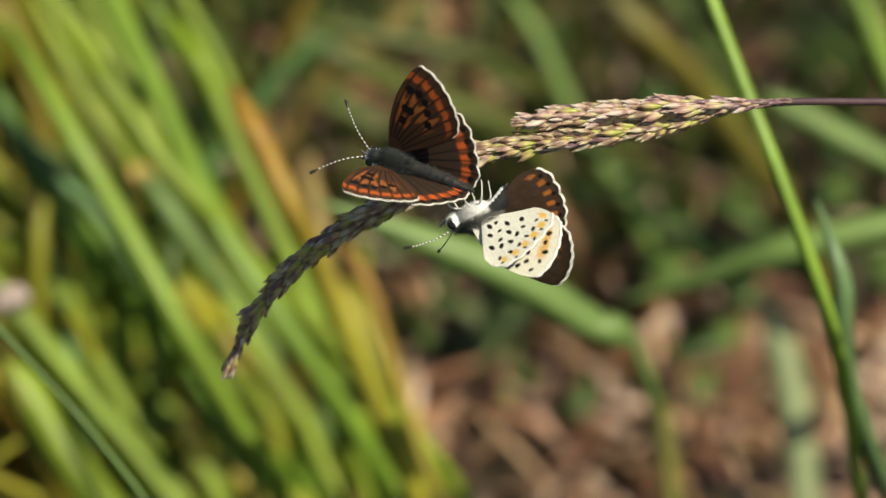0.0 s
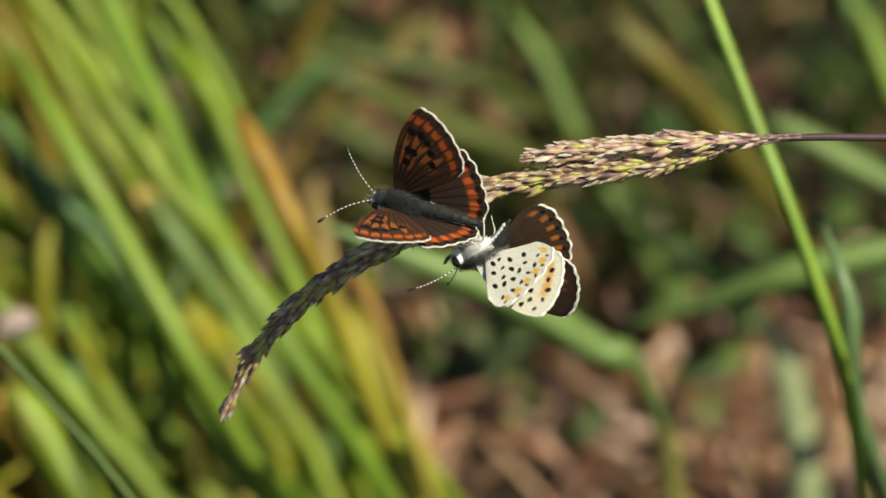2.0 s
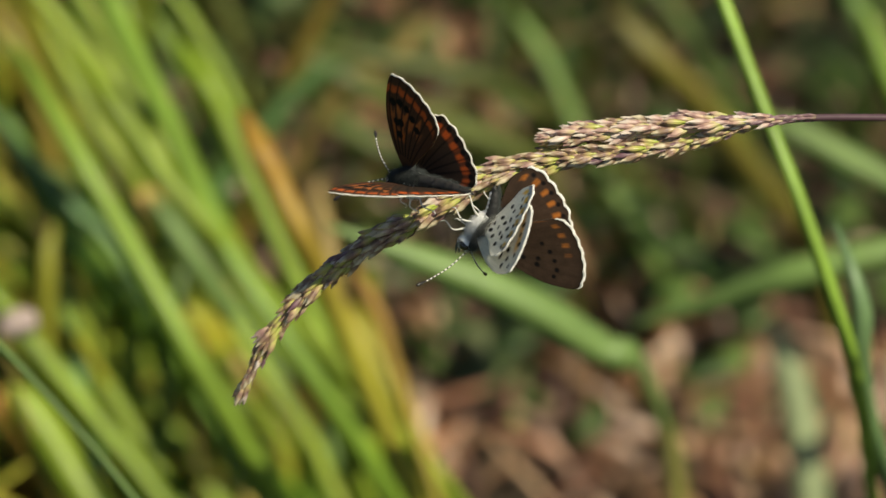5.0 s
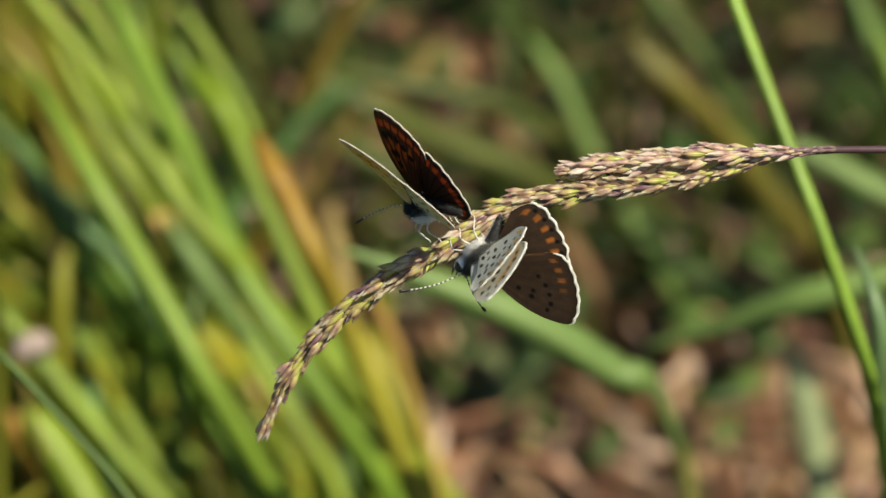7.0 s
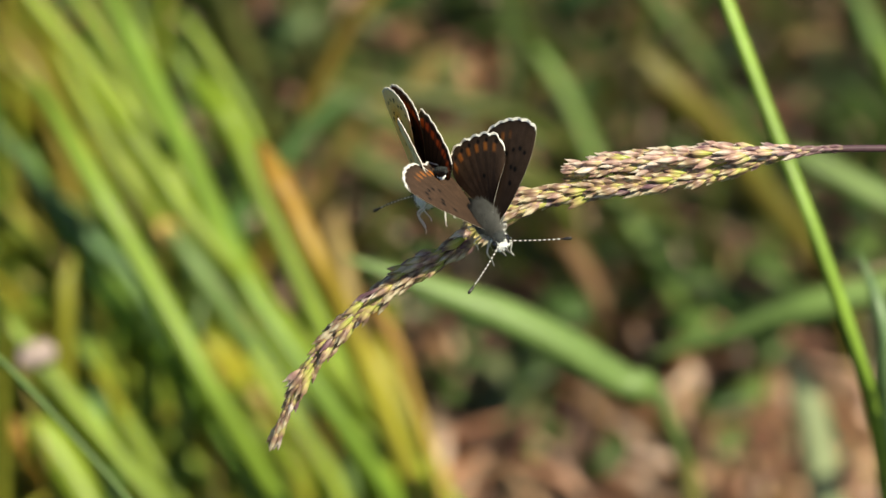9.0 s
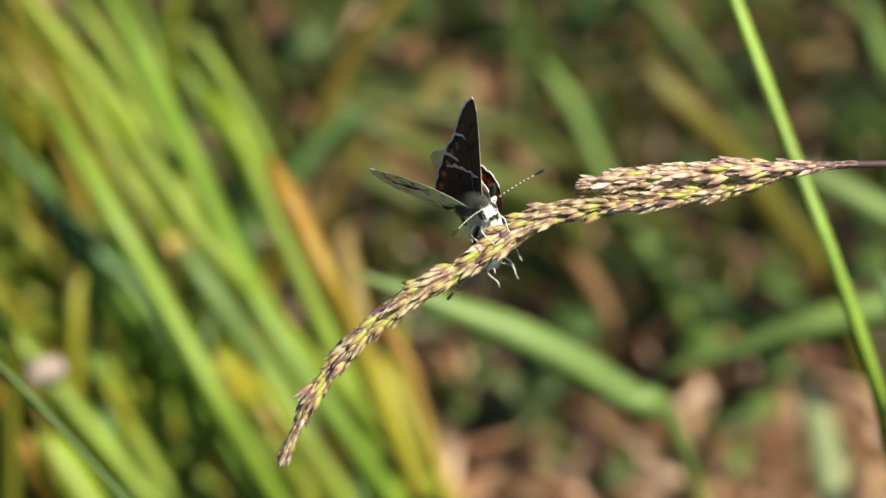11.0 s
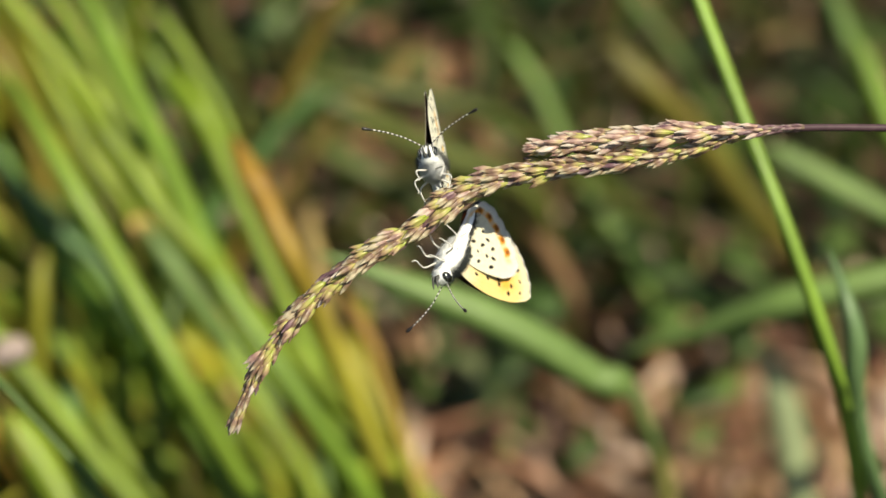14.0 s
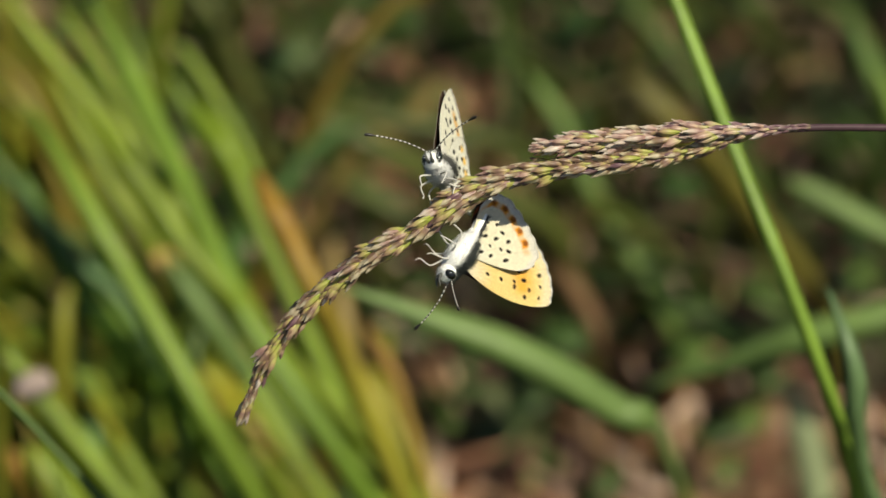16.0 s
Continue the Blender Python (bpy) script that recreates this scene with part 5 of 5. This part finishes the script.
    walk(female_hind_r, beats("hind", -1, [
        (0, 43.0, 0.2, -5.0), (3, 43.5, -0.4, -8.2), (3.5, 41.5, 0.9, -5.5), (4.1, 47.8, 3.9, -6.7), (6.3, 65.2, 2.5, -5.2), (6.5, 76.3, -0.8, -7.9),
        (7, 79.5, -6.1, -4.1), (7.5, 85.9, -6.9, -4.2), (7.8, 86.0, 0.4, -3.5), (8, 86.3, -9.2, -0.7), (8.2, 89.2, 0.0, 0.0), (8.5, 87.5, 4.4, 1.1),
        (9, 88.2, 5.3, -3.0), (11.3, 87.8, -0.0, -0.0), (11.6, 87.8, -0.0, -0.0), (12, 87.8, -0.0, -0.0), (12.2, 87.8, 0.0, -0.0), (12.5, 78.1, -1.1, -0.0),
        (12.7, 84.9, 8.3, -3.3), (13, 88.4, -1.7, -4.7), (13.5, 86.2, 1.5, 0.1), (14, 86.0, 4.8, 0.6), (14.5, 86.5, 1.8, -0.5), (15, 86.4, 3.7, 2.8),
        (15.5, 86.3, 1.7, 0.6), (16, 85.4, 2.2, -0.6)]))
    walk(male, [
        (0, pose(0.00492, -0.00416, 0.30858, -141.71, 22.25, 176.32)),
        (0.5, pose(0.00529, -0.00410, 0.30872, -142.52, 22.86, 175.83)),
        (1, pose(0.00587, -0.00336, 0.30980, -143.74, 23.74, 175.09)),
        (1.5, pose(0.00508, -0.00431, 0.30850, -145.16, 24.74, 174.21)),
        (2, pose(0.00471, -0.00526, 0.30721, -146.62, 25.71, 173.29)),
        (2.5, pose(0.00478, -0.00608, 0.30602, -147.90, 26.54, 172.47)),
        (3, pose(0.00466, -0.00547, 0.30689, -148.80, 27.10, 171.90)),
        (3.5, pose(0.00434, -0.00333, 0.30958, -148.61, 38.32, 170.06)),
        (4, pose(0.00512, -0.00301, 0.30983, -149.67, 30.96, 169.44)),
        (4.1, pose(0.00527, -0.00303, 0.30978, -149.86, 29.49, 169.34)),
        (4.2, pose(0.00524, -0.00301, 0.30979, -149.38, 31.02, 169.43)),
        (4.9, pose(0.00464, -0.00282, 0.30979, -142.47, 49.18, 172.12)),
        (5.6, pose(0.00372, -0.00268, 0.30965, -121.53, 71.14, -171.66)),
        (6.3, pose(0.00316, -0.00267, 0.30943, -56.28, 79.77, -109.61)),
        (6.5, pose(0.00294, -0.00230, 0.31058, -139.78, 60.94, 160.31)),
        (7, pose(0.00212, -0.00400, 0.31010, -128.24, 48.41, 165.23)),
        (7.5, pose(0.00114, -0.00465, 0.30943, -131.98, 47.51, 163.43)),
        (7.8, pose(0.00165, -0.00362, 0.30848, -68.27, 84.33, -123.25)),
        (8, pose(0.00199, -0.00286, 0.30964, 40.40, 59.62, -34.42)),
        (8.2, pose(0.00044, -0.00198, 0.31191, 39.78, 32.04, -45.51)),
        (8.5, pose(0.00169, -0.00040, 0.31514, 25.46, 23.04, -60.17)),
        (9, pose(0.00275, -0.00047, 0.31479, 17.00, 23.48, -57.14)),
        (9.2, pose(0.00259, -0.00053, 0.31404, 16.90, 20.70, -57.34)),
        (9.9, pose(0.00151, 0.00229, 0.31428, 16.47, 4.71, -58.35)),
        (10.6, pose(0.00015, 0.00577, 0.31470, 16.33, -14.38, -59.44)),
        (11.3, pose(-0.00060, 0.00831, 0.31512, 16.45, -27.89, -60.25)),
        (11.5, pose(0.00026, 0.00856, 0.31562, 15.62, -26.35, -62.85)),
        (11.6, pose(0.00074, 0.00877, 0.31599, 15.17, -25.59, -64.15)),
        (12, pose(0.00123, 0.00992, 0.31696, 10.89, -29.27, -71.68)),
        (12.2, pose(0.00265, 0.01079, 0.31755, 2.37, -35.92, -63.03)),
        (12.5, pose(0.00217, 0.01210, 0.31737, 7.70, -57.19, -95.13)),
        (12.7, pose(0.00234, 0.01277, 0.31537, 26.38, -61.99, -124.27)),
        (13, pose(0.00240, 0.01099, 0.31317, 47.43, -69.85, -146.87)),
        (13.5, pose(-0.00025, 0.01186, 0.31434, 62.41, -72.36, -159.34)),
        (14, pose(-0.00169, 0.01259, 0.31547, 26.90, -64.81, -114.43)),
        (14.5, pose(-0.00079, 0.01174, 0.31377, 42.77, -74.75, -131.74)),
        (15, pose(-0.00102, 0.01282, 0.31490, 97.41, -81.08, 162.07)),
        (15.5, pose(-0.00401, 0.01366, 0.31683, 46.47, -64.55, -142.93)),
        (16, pose(-0.00400, 0.01499, 0.31916, 31.66, -59.26, -126.21)),
    ])
    walk(male_fore_l, beats("fore", 1, [
        (0, 53.3, -13.9, 5.5), (3, 55.7, -12.1, 5.1), (3.5, 64.2, -8.4, 2.3), (4.1, 59.9, -10.7, 4.4), (6.3, 79.8, 8.7, -1.6), (6.5, 60.3, -3.1, -0.9),
        (7, 49.6, -2.8, 1.1), (7.5, 50.0, -3.1, 0.1), (7.8, 82.1, 5.8, -2.0), (8, 80.4, 4.0, -5.6), (8.2, 66.9, -4.9, -5.7), (8.5, 60.7, -3.0, -7.8),
        (9, 49.7, -4.6, -7.0), (11.3, 56.7, -2.8, -3.4), (11.6, 55.7, -2.1, -4.2), (12, 53.8, 8.4, -3.3), (12.2, 50.7, 6.2, -3.0), (12.5, 51.2, 1.1, -5.8),
        (12.7, 59.3, 2.2, -4.0), (13, 89.6, 0.0, 0.6), (13.5, 91.0, 0.7, -0.2), (14, 90.6, 1.1, 0.1), (14.5, 91.0, 1.4, 0.3), (15, 91.0, 2.0, -0.8),
        (15.5, 91.0, 1.5, -0.0), (16, 90.7, 1.0, 0.2)]))
    walk(male_fore_r, beats("fore", -1, [
        (0, 56.1, -20.4, 5.3), (3, 56.2, -20.4, 5.7), (3.5, 49.2, -15.2, 0.2), (4.1, 48.6, -19.0, 0.2), (6.3, 49.5, 2.8, -0.2), (6.5, 51.1, -9.9, -0.5),
        (7, 57.1, -9.2, 5.3), (7.5, 57.6, -9.3, 4.4), (7.8, 48.0, 0.1, -0.4), (8, 52.0, 2.9, 4.3), (8.2, 56.2, -5.7, -2.5), (8.5, 57.6, -6.2, -1.0),
        (9, 52.6, -6.6, -3.1), (11.3, 55.1, -8.8, -2.7), (11.6, 54.3, -7.8, -3.4), (12, 52.8, 1.7, -6.7), (12.2, 50.1, 2.6, -3.3), (12.5, 57.8, 6.4, -1.4),
        (12.7, 56.2, 3.8, -1.9), (13, 87.5, -3.5, -0.1), (13.5, 89.4, -1.4, -0.1), (14, 91.0, -0.3, 0.0), (14.5, 91.0, 0.2, 0.2), (15, 89.1, -0.2, -0.1),
        (15.5, 90.1, -0.2, -0.0), (16, 90.4, 0.4, -0.0)]))
    walk(male_hind_l, beats("hind", 1, [
        (0, 47.0, -17.8, -7.6), (3, 48.9, -13.0, -7.8), (3.5, 54.9, -5.5, -9.0), (4.1, 51.6, -8.7, -8.4), (6.3, 78.0, 5.5, -4.2), (6.5, 54.1, -1.0, -5.2),
        (7, 41.7, -2.3, -4.2), (7.5, 42.3, -2.4, -3.6), (7.8, 77.4, 5.4, -5.1), (8, 76.2, -8.5, -1.4), (8.2, 67.0, -0.6, -1.4), (8.5, 63.4, -0.5, -0.2),
        (9, 53.6, 2.6, -0.3), (11.3, 55.6, 4.6, 5.0), (11.6, 54.0, 3.9, 5.1), (12, 51.8, 2.1, 0.0), (12.2, 48.7, 1.6, 0.0), (12.5, 49.4, 0.3, 0.0),
        (12.7, 57.3, 0.6, -0.0), (13, 87.5, 0.0, -0.0), (13.5, 89.0, 0.2, 0.0), (14, 88.7, 0.3, -0.0), (14.5, 89.0, 0.4, 0.0), (15, 89.0, 0.5, 0.0),
        (15.5, 89.0, 0.4, 0.0), (16, 88.7, 0.3, 0.0)]))
    walk(male_hind_r, beats("hind", -1, [
        (0, 46.7, 23.1, 2.4), (3, 47.7, 22.9, -0.7), (3.5, 43.6, 22.0, 0.3), (4.1, 40.8, 21.3, 1.6), (6.3, 48.2, 0.7, 0.0), (6.5, 49.4, 22.4, 2.5),
        (7, 54.4, 23.4, 1.8), (7.5, 54.5, 23.4, 1.0), (7.8, 46.8, 0.0, -0.0), (8, 50.6, 0.7, 0.0), (8.2, 54.5, -1.5, -0.0), (8.5, 55.8, 3.3, -3.1),
        (9, 50.6, 5.0, -4.5), (11.3, 53.2, -2.2, 0.0), (11.6, 52.3, -2.0, -0.0), (12, 50.8, 0.4, -0.0), (12.2, 48.1, 0.7, -0.0), (12.5, 55.7, 1.6, -0.0),
        (12.7, 54.3, 1.0, 0.0), (13, 85.5, -0.9, 0.0), (13.5, 87.4, -0.4, 0.0), (14, 89.0, -0.1, -0.0), (14.5, 89.0, 0.1, 0.0), (15, 87.1, -0.1, -0.0),
        (15.5, 88.1, -0.0, -0.0), (16, 88.4, 0.1, 0.0)]))


motions()
